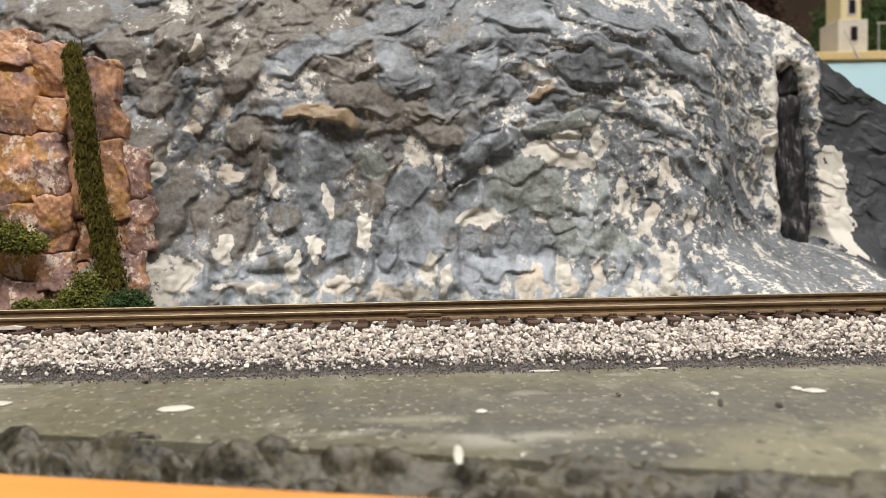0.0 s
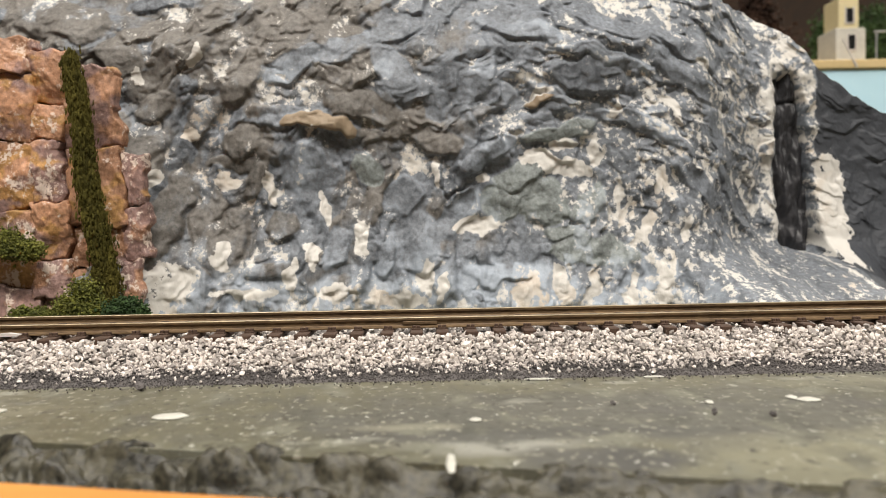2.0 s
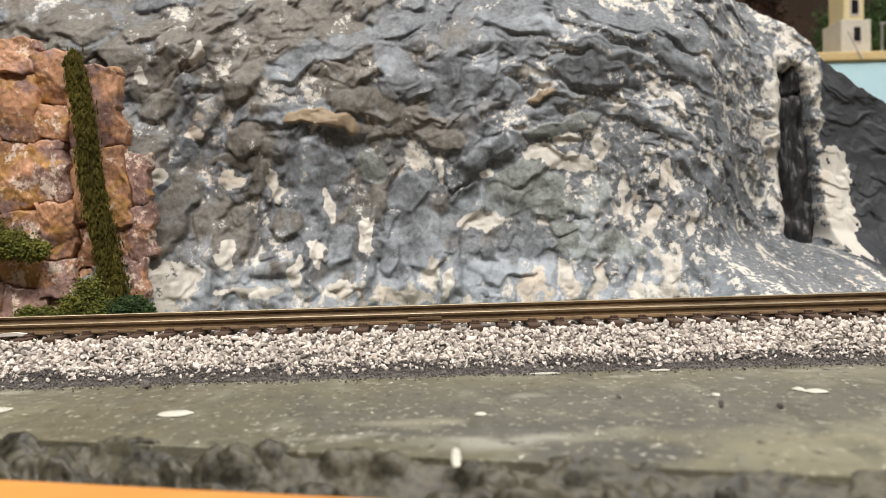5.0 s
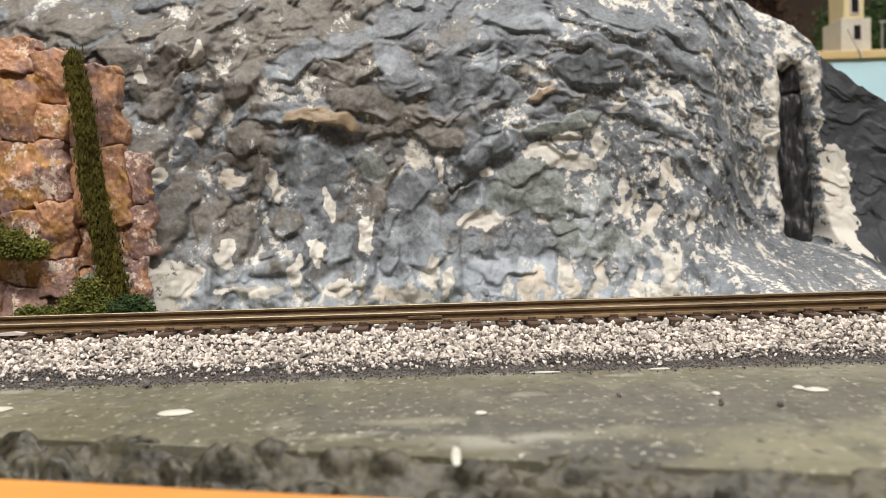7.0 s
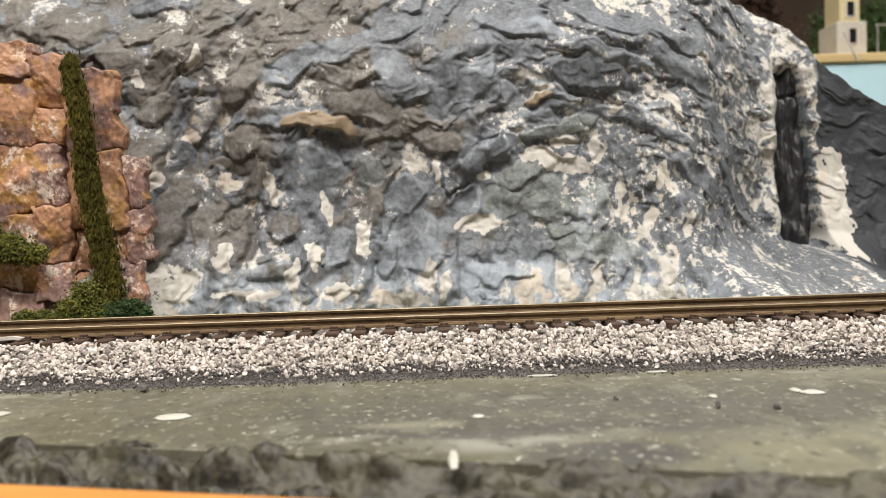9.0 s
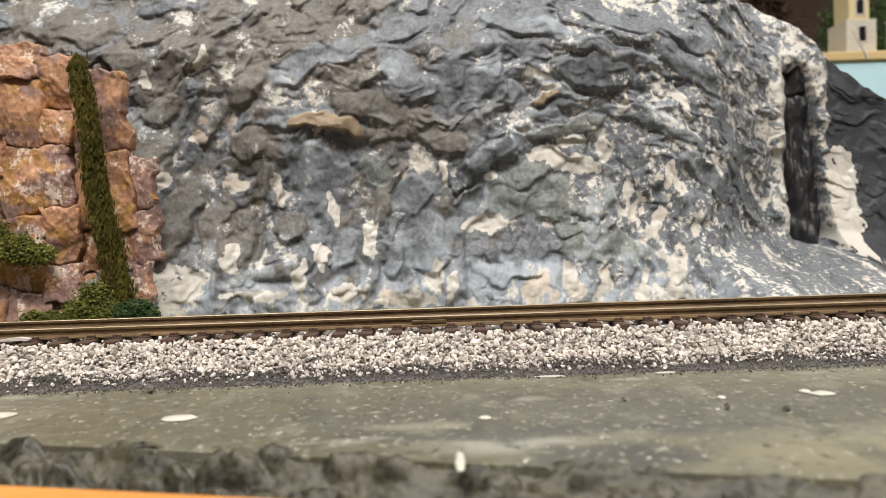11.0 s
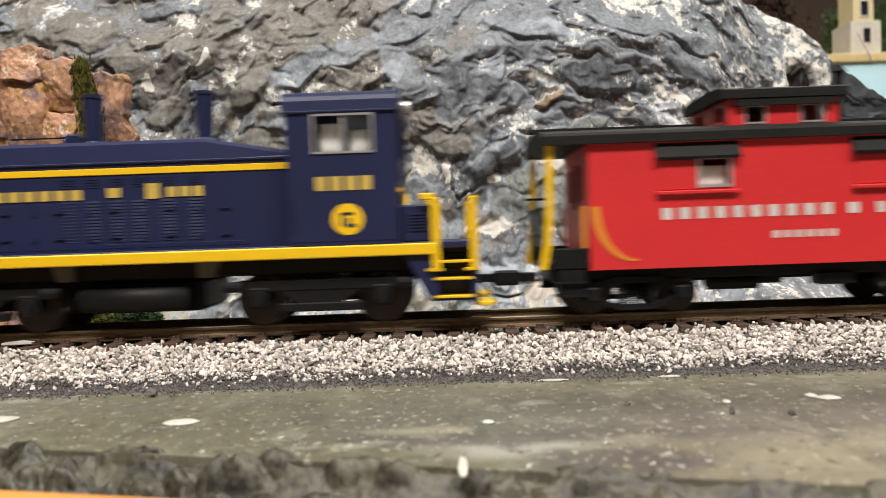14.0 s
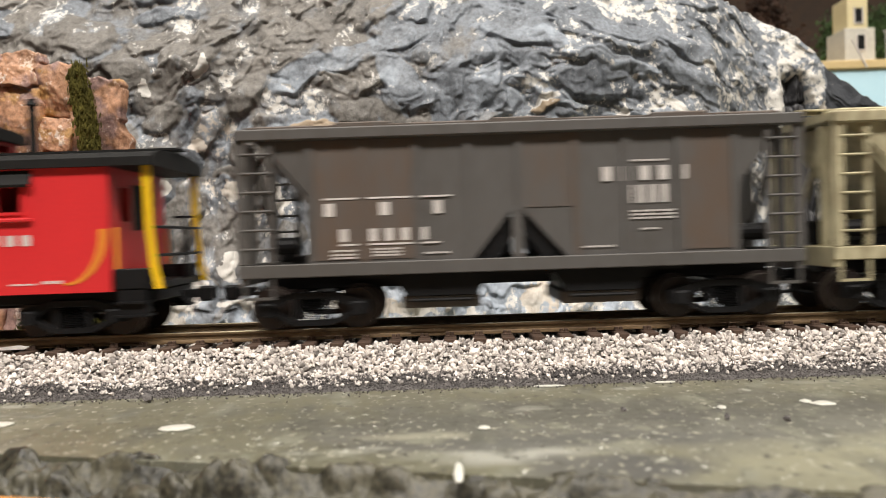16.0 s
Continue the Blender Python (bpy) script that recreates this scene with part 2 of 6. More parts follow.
def ground_material():
    """Olive-green painted board with grey worn patches and pale specks."""
    m = material("painted_ground", (0.158, 0.152, 0.102), (0.088, 0.085, 0.058), 0.42, s1=25, s2=420, bump=0.2, depth=0.0003)
    nt = m.node_tree
    p = nt.nodes["Principled BSDF"]
    old = p.inputs["Base Color"].links[0].from_socket
    co = [n for n in nt.nodes if n.type == "TEX_COORD"][0]

    def layer(under, colour, scale, lo, hi, stretch):
        mp = nt.nodes.new("ShaderNodeMapping")
        mp.inputs["Scale"].default_value = stretch
        nt.links.new(co.outputs["Object"], mp.inputs["Vector"])
        n = nt.nodes.new("ShaderNodeTexNoise")
        n.inputs["Scale"].default_value, n.inputs["Detail"].default_value = scale, 3
        nt.links.new(mp.outputs[0], n.inputs["Vector"])
        r = nt.nodes.new("ShaderNodeMapRange")
        r.inputs["From Min"].default_value, r.inputs["From Max"].default_value = lo, hi
        nt.links.new(n.outputs[0], r.inputs["Value"])
        x = nt.nodes.new("ShaderNodeMix")
        x.data_type = "RGBA"
        nt.links.new(r.outputs[0], x.inputs[0])
        nt.links.new(under, x.inputs[6])
        x.inputs[7].default_value = (*colour, 1)
        return x.outputs[2]

    c = layer(old, (0.215, 0.21, 0.155), 30, 0.5, 0.68, (0.5, 1.2, 1))

    def spot(under, colour, x, y, rx, ry, soft=0.35, most=1.0):
        """A patch of uneven outline round one place: the worn stains and the painted sheen."""
        mp = nt.nodes.new("ShaderNodeMapping")
        mp.vector_type = "TEXTURE"
        mp.inputs["Location"].default_value, mp.inputs["Scale"].default_value = (x, y, 0), (rx, ry, 1)
        nt.links.new(co.outputs["Object"], mp.inputs["Vector"])
        ball = nt.nodes.new("ShaderNodeVectorMath")
        ball.operation = "LENGTH"
        nt.links.new(mp.outputs[0], ball.inputs[0])
        wob = nt.nodes.new("ShaderNodeTexNoise")
        wob.inputs["Scale"].default_value, wob.inputs["Detail"].default_value = 70, 6
        nt.links.new(co.outputs["Object"], wob.inputs["Vector"])
        tot = nt.nodes.new("ShaderNodeMath")
        tot.operation = "MULTIPLY_ADD"
        tot.inputs[1].default_value = 1.8
        nt.links.new(wob.outputs[0], tot.inputs[0])
        nt.links.new(ball.outputs["Value"], tot.inputs[2])
        rng = nt.nodes.new("ShaderNodeMapRange")
        rng.inputs["From Min"].default_value, rng.inputs["From Max"].default_value = 1.9 + soft, 1.9 - soft
        rng.inputs["To Max"].default_value = most
        nt.links.new(tot.outputs[0], rng.inputs["Value"])
        x = nt.nodes.new("ShaderNodeMix")
        x.data_type = "RGBA"
        nt.links.new(rng.outputs[0], x.inputs[0])
        nt.links.new(under, x.inputs[6])
        x.inputs[7].default_value = (*colour, 1)
        return x.outputs[2]

    # first the front-right sheen, painted as a pale patch; then worn places: the grey stain beside the track, a pale
    # smear, a dark oval
    c = spot(c, (0.24, 0.23, 0.16), 0.062, -0.082, 0.034, 0.02, 0.5, 0.7)
    c = spot(c, (0.105, 0.104, 0.088), 0.03, -0.056, 0.06, 0.018, 0.3, 0.9)
    c = spot(c, (0.34, 0.34, 0.3), 0.009, -0.0735, 0.013, 0.0045, 0.5, 0.75)
    c = spot(c, (0.06, 0.06, 0.06), 0.025, -0.081, 0.011, 0.006, 0.25, 0.85)
    c = spot(c, (0.085, 0.085, 0.075), 0.012, -0.068, 0.028, 0.0035, 0.4, 0.8)
    c = spot(c, (0.3, 0.29, 0.22), -0.004, -0.0625, 0.008, 0.002, 0.5, 0.7)
    c = layer(c, (0.17, 0.17, 0.13), 150, 0.55, 0.66, (0.8, 0.6, 1))
    c = layer(c, (0.085, 0.085, 0.068), 110, 0.55, 0.7, (0.9, 0.55, 1))
    c = layer(c, (0.34, 0.34, 0.29), 420, 0.655, 0.73, (0.8, 0.5, 1))
    c = layer(c, (0.1, 0.098, 0.085), 48, 0.58, 0.68, (0.6, 1.0, 1))
    c = layer(c, (0.33, 0.33, 0.28), 60, 0.64, 0.74, (0.5, 1.4, 1))
    c = layer(c, (0.6, 0.6, 0.54), 480, 0.675, 0.71, (1, 1, 1))
    c = layer(c, (0.04, 0.04, 0.036), 250, 0.68, 0.73, (1, 1, 1))
    c = layer(c, (0.3, 0.29, 0.23), 900, 0.6, 0.68, (0.7, 0.5, 1))
    c = layer(c, (0.06, 0.058, 0.045), 700, 0.6, 0.7, (0.7, 0.5, 1))
    nt.links.new(c, p.inputs["Base Color"])
    return m


GREEN_GROUND = ground_material()

# ---------------------------------------------------------------- mesh helpers
MM = 0.001
RAIL_Z = 11.75


def mesh_of(name, bm, mat, smooth=False):
    me = bpy.data.meshes.new(name)
    bm.normal_update()
    bm.to_mesh(me)
    bm.free()
    if smooth:
        me.polygons.foreach_set("use_smooth", [True] * len(me.polygons))
    me.materials.append(mat)
    return me


def part(name, bm, mat, parent, label="", smooth=False):
    ob = new(name, mesh_of(name, bm, mat, smooth))
    ob.parent = parent
    if label:
        tagged(ob, label)
    return ob


def raw(name, verts, faces, mat, smooth=False):
    me = bpy.data.meshes.new(name)
    me.from_pydata(verts, [], faces)
    me.update()
    if smooth:
        me.polygons.foreach_set("use_smooth", [True] * len(me.polygons))
    me.materials.append(mat)
    return new(name, me)


def box(bm, x0, x1, y0, y1, z0, z1, bev=0.0, k=MM):
    """A box in millimetres, its edges rounded by bev."""
    m = Matrix.Translation(((x0 + x1) / 2 * k, (y0 + y1) / 2 * k, (z0 + z1) / 2 * k)) @ Matrix.Diagonal((abs(x1 - x0) * k, abs(y1 - y0) * k, abs(z1 - z0) * k, 1))
    made = bmesh.ops.create_cube(bm, size=1, matrix=m)["verts"]
    if bev:
        edges = list({e for v in made for e in v.link_edges})
        bmesh.ops.bevel(bm, geom=edges, offset=bev * k, segments=1, affect="EDGES")
    return bm


def B(*a, **kw):
    return box(bmesh.new(), *a, **kw)


def tube(bm, p, q, r, r2=None, n=12, k=MM):
    """A round bar from p to q in millimetres."""
    p, q = Vector(p) * k, Vector(q) * k
    d = q - p
    m = Matrix.Translation((p + q) / 2) @ d.to_track_quat("Z", "Y").to_matrix().to_4x4()
    bmesh.ops.create_cone(bm, cap_ends=True, segments=n, radius1=r * k, radius2=(r if r2 is None else r2) * k, depth=d.length, matrix=m)
    return bm


def loft(bm, rings, k=MM):
    """Closed rings of points in millimetres, joined one to the next and capped."""
    made = [[bm.verts.new(Vector(c) * k) for c in ring] for ring in rings]
    n = len(made[0])
    for a, b in zip(made, made[1:]):
        for i in range(n):
            bm.faces.new((a[i], a[(i + 1) % n], b[(i + 1) % n], b[i]))
    bm.faces.new(made[0][::-1])
    bm.faces.new(made[-1])
    bmesh.ops.recalc_face_normals(bm, faces=bm.faces[:])
    return bm


def slab(bm, outline, y0, y1, k=MM):
    """An outline of (x, z) in millimetres, extruded from y0 to y1."""
    return loft(bm, [[(x, y0, z) for x, z in outline], [(x, y1, z) for x, z in outline]], k)


def pieces(count, place, size, seed, squash=0.75, tall=1.0):
    """Many small angular stones or clumps in one vertex and face list; place(rng, n) gives their centres in metres."""
    rng = np.random.default_rng(seed)
    t = (1 + 5 ** 0.5) / 2
    base = np.array([(-1, t, 0), (1, t, 0), (-1, -t, 0), (1, -t, 0), (0, -1, t), (0, 1, t), (0, -1, -t), (0, 1, -t), (t, 0, -1), (t, 0, 1), (-t, 0, -1), (-t, 0, 1)], float) / 1.9
    tri = np.array([(0, 11, 5), (0, 5, 1), (0, 1, 7), (0, 7, 10), (0, 10, 11), (1, 5, 9), (5, 11, 4), (11, 10, 2), (10, 7, 6), (7, 1, 8), (3, 9, 4), (3, 4, 2), (3, 2, 6), (3, 6, 8), (3, 8, 9), (4, 9, 5), (2, 4, 11), (6, 2, 10), (8, 6, 7), (9, 8, 1)])
    centres = place(rng, count)
    count = len(centres)
    v = base[None] * (1 + rng.uniform(-0.38, 0.34, (count, 12, 1)))
    v = v * rng.uniform(squash * 0.8, 1.2, (count, 1, 3))
    a, b, c = (rng.uniform(0, 2 * math.pi, count) for _ in range(3))
    ca, sa, cb, sb = np.cos(a), np.sin(a), np.cos(b), np.sin(b)
    rz = np.zeros((count, 3, 3))
    rz[:, 0, 0], rz[:, 0, 1], rz[:, 1, 0], rz[:, 1, 1], rz[:, 2, 2] = ca, -sa, sa, ca, 1
    rx = np.zeros((count, 3, 3))
    rx[:, 0, 0], rx[:, 1, 1], rx[:, 1, 2], rx[:, 2, 1], rx[:, 2, 2] = 1, cb, -sb, sb, cb
    v = np.einsum("nij,njk,nlk->nli", rz, rx, v)
    v = v * (1, 1, tall)
    v = v * (size * rng.uniform(0.6, 1.3, (count, 1, 1))) + centres[:, None]
    f = (tri[None] + 12 * np.arange(count)[:, None, None]).reshape(-1, 3)
    return v.reshape(-1, 3), f


def stuff(name, verts, faces, mat, label, category, parent=None):
    me = bpy.data.meshes.new(name)
    me.vertices.add(len(verts))
    me.vertices.foreach_set("co", np.asarray(verts, np.float32).ravel())
    me.loops.add(3 * len(faces))
    me.loops.foreach_set("vertex_index", np.asarray(faces, np.int32).ravel())
    me.polygons.add(len(faces))
    me.polygons.foreach_set("loop_start", np.arange(0, 3 * len(faces), 3, dtype=np.int32))
    me.update(calc_edges=True)
    me.validate()
    me.shade_flat()
    me.materials.append(mat)
    ob = new(name, me)
    if parent:
        ob.parent = parent
        return tagged(ob, label, kind="stuff")
    return tagged(ob, label, category, kind="stuff")


def thing(name, label, category, x=0, y=0, z=0, group=""):
    ob = new(name)
    ob.empty_display_size = 0.01
    ob.location = (x, y, z)
    return tagged(ob, label, category, group)


def ease(v, lo, hi):
    t = min(1.0, max(0.0, (v - lo) / (hi - lo)))
    return t * t * (3 - 2 * t)


HASH = np.random.default_rng(77).permutation(256)


def sm(v, lo, hi):
    t = np.clip((v - lo) / (hi - lo), 0.0, 1.0)
    return t * t * (3 - 2 * t)


def grad(u, v, seed=0):
    """Gradient noise on arrays, about -1 to 1."""
    iu, iv = np.floor(u).astype(int), np.floor(v).astype(int)
    fu, fv = u - iu, v - iv
    su, sv = fu ** 3 * (fu * (6 * fu - 15) + 10), fv ** 3 * (fv * (6 * fv - 15) + 10)

    def corner(a, b):
        turn = HASH[(HASH[(iu + a + 37 * seed) & 255] + iv + b + 11 * seed) & 255] * (2 * math.pi / 256)
        return np.cos(turn) * (fu - a) + np.sin(turn) * (fv - b)

    low = corner(0, 0) * (1 - su) + corner(1, 0) * su
    high = corner(0, 1) * (1 - su) + corner(1, 1) * su
    return 1.5 * (low * (1 - sv) + high * sv)


def cloud(u, v, seed=0, octaves=4, fade=0.55):
    return sum(fade ** k * grad(u * 2.03 ** k, v * 2.03 ** k, seed + k) for k in range(octaves))


def ridges(u, v, seed=0, octaves=3, fade=0.5):
    """Sharp crests between 0 and about 1."""
    return sum(fade ** k * (1 - np.abs(grad(u * 2.1 ** k, v * 2.1 ** k, seed + k))) ** 2 for k in range(octaves)) / sum(fade ** k for k in range(octaves))


def sheet(name, verts, quads, mat, layers):
    """A smooth sheet of quads with colour layers, each of four arrays."""
    me = bpy.data.meshes.new(name)
    me.vertices.add(len(verts))
    me.vertices.foreach_set("co", np.asarray(verts, np.float32).ravel())
    me.loops.add(4 * len(quads))
    me.loops.foreach_set("vertex_index", np.asarray(quads, np.int32).ravel())
    me.polygons.add(len(quads))
    me.polygons.foreach_set("loop_start", np.arange(0, 4 * len(quads), 4, dtype=np.int32))
    me.update(calc_edges=True)
    me.polygons.foreach_set("use_smooth", [True] * len(quads))
    me.materials.append(mat)
    for key, values in layers.items():
        at = me.color_attributes.new(key, "FLOAT_COLOR", "POINT")
        at.data.foreach_set("color", np.clip(np.stack([np.asarray(v, np.float32).ravel() for v in values], 1), 0, 1).ravel())
    return new(name, me)


# ---------------------------------------------------------------- the room round the layout


def room():
    for name, b, mat, label in (
        ("floor", (-2600, 2900, -2600, 2400, -1240, -1200), ROOM_FLOOR, "brown floor of the layout room"),
        ("wall_south", (-2600, 2900, -2640, -2600, -1200, 1400), ROOM_WALL, "plain painted wall of the layout room"),
        ("wall_west", (-2640, -2600, -2640, 2440, -1200, 1400), ROOM_WALL, "plain painted wall of the layout room"),
        ("wall_east", (2900, 2940, -2640, 2440, -1200, 1400), ROOM_WALL, "plain painted wall of the layout room"),
        ("wall_north", (-2600, 2900, 2400, 2440, -1200, 1400), ROOM_WALL, "plain painted wall of the layout room"),
        ("ceiling", (-2640, 2940, -2640, 2440, 1400, 1440), ROOM_CEILING, "white painted ceiling of the layout room"),
    ):
        tagged(new(name, mesh_of(name, B(*b), mat)), label, name.split("_")[0], kind="structure")


room()

# The layout's edge runs at an angle to the track.
EDGE_A = math.radians(-16.5)


def edge_point(s, out, z):
    """s metres along the layout's edge, out metres outwards from the scenery's rim."""
    return Vector((-0.072 + s * math.cos(EDGE_A) + out * math.sin(EDGE_A), -0.0642 + s * math.sin(EDGE_A) - out * math.cos(EDGE_A), z))


def ground():
    far = 1.95
    a, b = edge_point(-1.0, 0.0505, 0), edge_point(far, 0.0005 - 0.05 * far, 0)
    bm = bmesh.new()
    top = [bm.verts.new(c) for c in (a, b, Vector((2.0, 1.2, 0)), Vector((-1.2, 1.2, 0)))]
    bm.faces.new(top)
    low = bmesh.ops.extrude_face_region(bm, geom=bm.faces[:])
    for v in low["geom"]:
        if isinstance(v, bmesh.types.BMVert):
            v.co.z -= 0.02
    bmesh.ops.recalc_face_normals(bm, faces=bm.faces[:])
    tagged(new("ground", mesh_of("ground", bm, GREEN_GROUND)), "olive-green painted scenery board with grey worn patches", "ground", kind="structure")
    tagged(new("bench_frame", mesh_of("bench_frame", B(-950, 1850, -10, 1150, -1200, -24, 4.0), BENCH)), "plain dark wooden bench that carries the layout", "bench", kind="structure")


ground()


def rough_rim():
    """The lumpy plaster rim between the painted ground and the wooden edge: rounded dollops with dark gaps between them."""
    nx, ny = 640, 110
    rng = random.Random(31)
    S, W = np.meshgrid(np.linspace(-120, 240, nx + 1), np.linspace(-3.5, 22, ny + 1), indexing="ij")
    ws, ww = S + 1.1 * cloud(S / 5, W / 4, 3, 3), W + 0.9 * cloud(S / 5, W / 4, 9, 3)
    lump = np.zeros_like(S)
    for _ in range(430):
        s, w, a, b = rng.uniform(-120, 240), rng.uniform(-1, 22), rng.uniform(1.8, 4.4), rng.uniform(1.0, 2.1)
        h = rng.uniform(0.9, 2.0) + 3.4 * ease(w, 0, 6) * rng.random()
        i0, i1 = np.searchsorted(S[:, 0], (s - a - 3, s + a + 3))
        r = ((ws[i0:i1] - s) / a) ** 2 + ((ww[i0:i1] - w) / b) ** 2
        lump[i0:i1] = np.maximum(lump[i0:i1], h * np.sqrt(np.maximum(0, 1 - r)))
    west = 1 - 0.35 * sm(S, 60, 130)
    edge = W + 1.4 * grad(S / 9, 0 * S, 5)
    rise = sm(edge, -2.6, 0.2)
    z = rise * (west * lump + 0.25 * cloud(S / 1.3, W / 1.3, 12, 3)) - 0.4 - west * 4.4 * sm(edge, -0.6, 5.0) - 2.0 * sm(W, 11, 15.5) - 2.0 * sm(W, 16, 20)
    c, d = math.cos(EDGE_A), math.sin(EDGE_A)
    out = W - 0.05 * S
    verts = np.stack([-72 + S * c + out * d, -64.2 + S * d - out * c, z], -1).reshape(-1, 3) * MM
    k = (np.arange(nx)[:, None] * (ny + 1) + np.arange(ny)[None]).ravel()
    ob = sheet("plaster_rim", verts, np.stack([k, k + 1, k + ny + 2, k + ny + 1], 1), PLASTER_EDGE, {})
    tagged(ob, "lumpy dark olive plaster rim along the board's edge", "rim", kind="structure")


rough_rim()


def wooden_edge():
    a, b, c, d = (edge_point(s, o, 0) for s, o in ((-0.3, 0.0392), (0.12, 0.0098), (0.12, 0.0288), (-0.3, 0.0582)))
    bm = bmesh.new()
    loft(bm, [[(p.x, p.y, 0.0005) for p in (a, b, c, d)], [(p.x, p.y, -0.11) for p in (a, b, c, d)]], 1.0)
    bmesh.ops.bevel(bm, geom=bm.edges[:], offset=0.0012, segments=2, affect="EDGES")
    tagged(new("wooden_edge_board", mesh_of("wooden_edge_board", bm, WOOD)), "orange varnished pine board along the layout's edge", "board", kind="structure")


wooden_edge()


def paint_drips():
    for x, y, rx, ry in ((-0.0482, -0.0522, 0.0031, 0.0022), (-0.0855, -0.046, 0.005, 0.003), (0.0009, -0.0845, 0.0007, 0.0042), (0.0483, -0.0502, 0.0007, 0.001), (0.0667, -0.0496, 0.0022, 0.0016), (0.0645, -0.0475, 0.001, 0.0012), (0.0055, -0.059, 0.0011, 0.0009), (0.0207, -0.0268, 0.0035, 0.0004), (0.045, -0.0268, 0.0025, 0.0004)):
        bm = bmesh.new()
        n = 18
        rim = []
        for i in range(n):
            a = 2 * math.pi * i / n
            k = 1 + 0.3 * noise.noise((math.cos(a) * 1.5, math.sin(a) * 1.5, x * 900))
            rim.append((rx * k * math.cos(a), ry * k * math.sin(a)))
        loft(bm, [[(u, v, 0.0) for u, v in rim], [(u, v, 0.0001) for u, v in rim], [(u * 0.7, v * 0.7, 0.0003) for u, v in rim]], 1.0)
        ob = new("paint_drip", mesh_of("paint_drip", bm, DRIP, False))
        ob.location = (x, y, 0.0001 if y > -0.075 else 0.0008)
        tagged(ob, "dried drip of white paint on the board", "paint drip", "paint drips")


def pebbles():
    for k, (x, y, r) in enumerate(((0.0553, -0.0605, 0.0008), (0.0462, -0.0585, 0.0006), (-0.062, -0.0295, 0.0009), (0.031, -0.05, 0.0006))):
        v, f = pieces(1, lambda rng, n: np.zeros((n, 3)), r, 40 + k, 0.6)
        low = float(v[:, 2].min())
        ob = raw("pebble", [tuple(c) for c in v], [tuple(int(i) for i in q) for q in f], CINDER)
        ob.location = (x, y, -low - 0.0001)
        tagged(ob, "small dark grey pebble lying on the painted board", "pebble", "pebbles")


paint_drips()
pebbles()

# ---------------------------------------------------------------- track
TRACK_X0, TRACK_X1 = -0.45, 1.9
TIE_PITCH, TIE_AT = 0.00644, -0.00555


def rail_mesh(name):
    half = [(0.0, 0.0), (1.25, 0.0), (1.25, 0.25), (0.35, 0.55), (0.22, 0.8), (0.22, 1.6), (0.55, 1.78), (0.6, 2.3), (0.45, 2.44), (0.0, 2.46)]
    ring = half + [(-y, z) for y, z in half[-2:0:-1]]
    bm = loft(bmesh.new(), [[(x, y, z) for y, z in ring] for x in (TRACK_X0 * 1000, 0, 700, TRACK_X1 * 1000)])
    me = mesh_of(name, bm, RAIL)
    me.materials.append(RAIL_TOP)
    for f in me.polygons:
        if f.normal.z > 0.7 and f.center.z > 0.0023:
            f.material_index = 1
    return me


def track():
    base = thing("railway_track", "weathered brass-brown rails on dark brown sleepers in pale ballast", "track", 0, 0, 0)
    me = rail_mesh("rail")
    for y in (-8.85, 8.85):
        ob = new("rail", me)
        ob.parent = base
        ob.location = (0, y * MM, (RAIL_Z - 2.46) * MM)
    bm = bmesh.new()
    box(bm, -1.45, 1.45, -15.5, 15.5, -2.0, 0.0, 0.2)
    for side in (-1, 1):
        y = 8.85 * side
        box(bm, -1.05, 1.05, y - 2.5, y + 2.5, 0.0, 0.3, 0.06)
        for o in (-1.75, 1.75):
            for x in (-0.5, 0.5):
                box(bm, x - 0.42, x + 0.42, y + o - 0.4, y + o + 0.4, 0.2, 0.95, 0.12)
    tie = mesh_of("sleeper", bm, TIE)
    first, count = math.ceil((TRACK_X0 - TIE_AT) / TIE_PITCH), int((TRACK_X1 - TRACK_X0) / TIE_PITCH) - 1
    rest = bmesh.new()
    rng = random.Random(4)
    for i in range(first, first + count):
        m = pose(TIE_AT + i * TIE_PITCH + rng.uniform(-0.00025, 0.00025), rng.uniform(-0.0003, 0.0003), (RAIL_Z - 2.46 - 0.2) * MM, 0, rng.uniform(-2, 2), rng.uniform(-1.2, 1.2))
        if i - first < 300:
            ob = new("sleeper", tie)
            ob.parent, ob.matrix_basis = base, m
        else:
            n = len(rest.verts)
            rest.from_mesh(tie)
            rest.verts.ensure_lookup_table()
            for v in rest.verts[n:]:
                v.co = m @ v.co
    tagged(part("distant_sleepers", rest, TIE, base), kind="stuff")
    joint = bmesh.new()
    for x in (-6.0, -3.0):
        tube(joint, (x, -9.4, RAIL_Z - 1.3), (x, -9.8, RAIL_Z - 1.3), 0.25, n=8)
    box(joint, -8.5, -0.5, -9.45, -9.1, RAIL_Z - 1.7, RAIL_Z - 0.9, 0.1)
    part("rail_joiner", joint, RAIL, base)
    return base


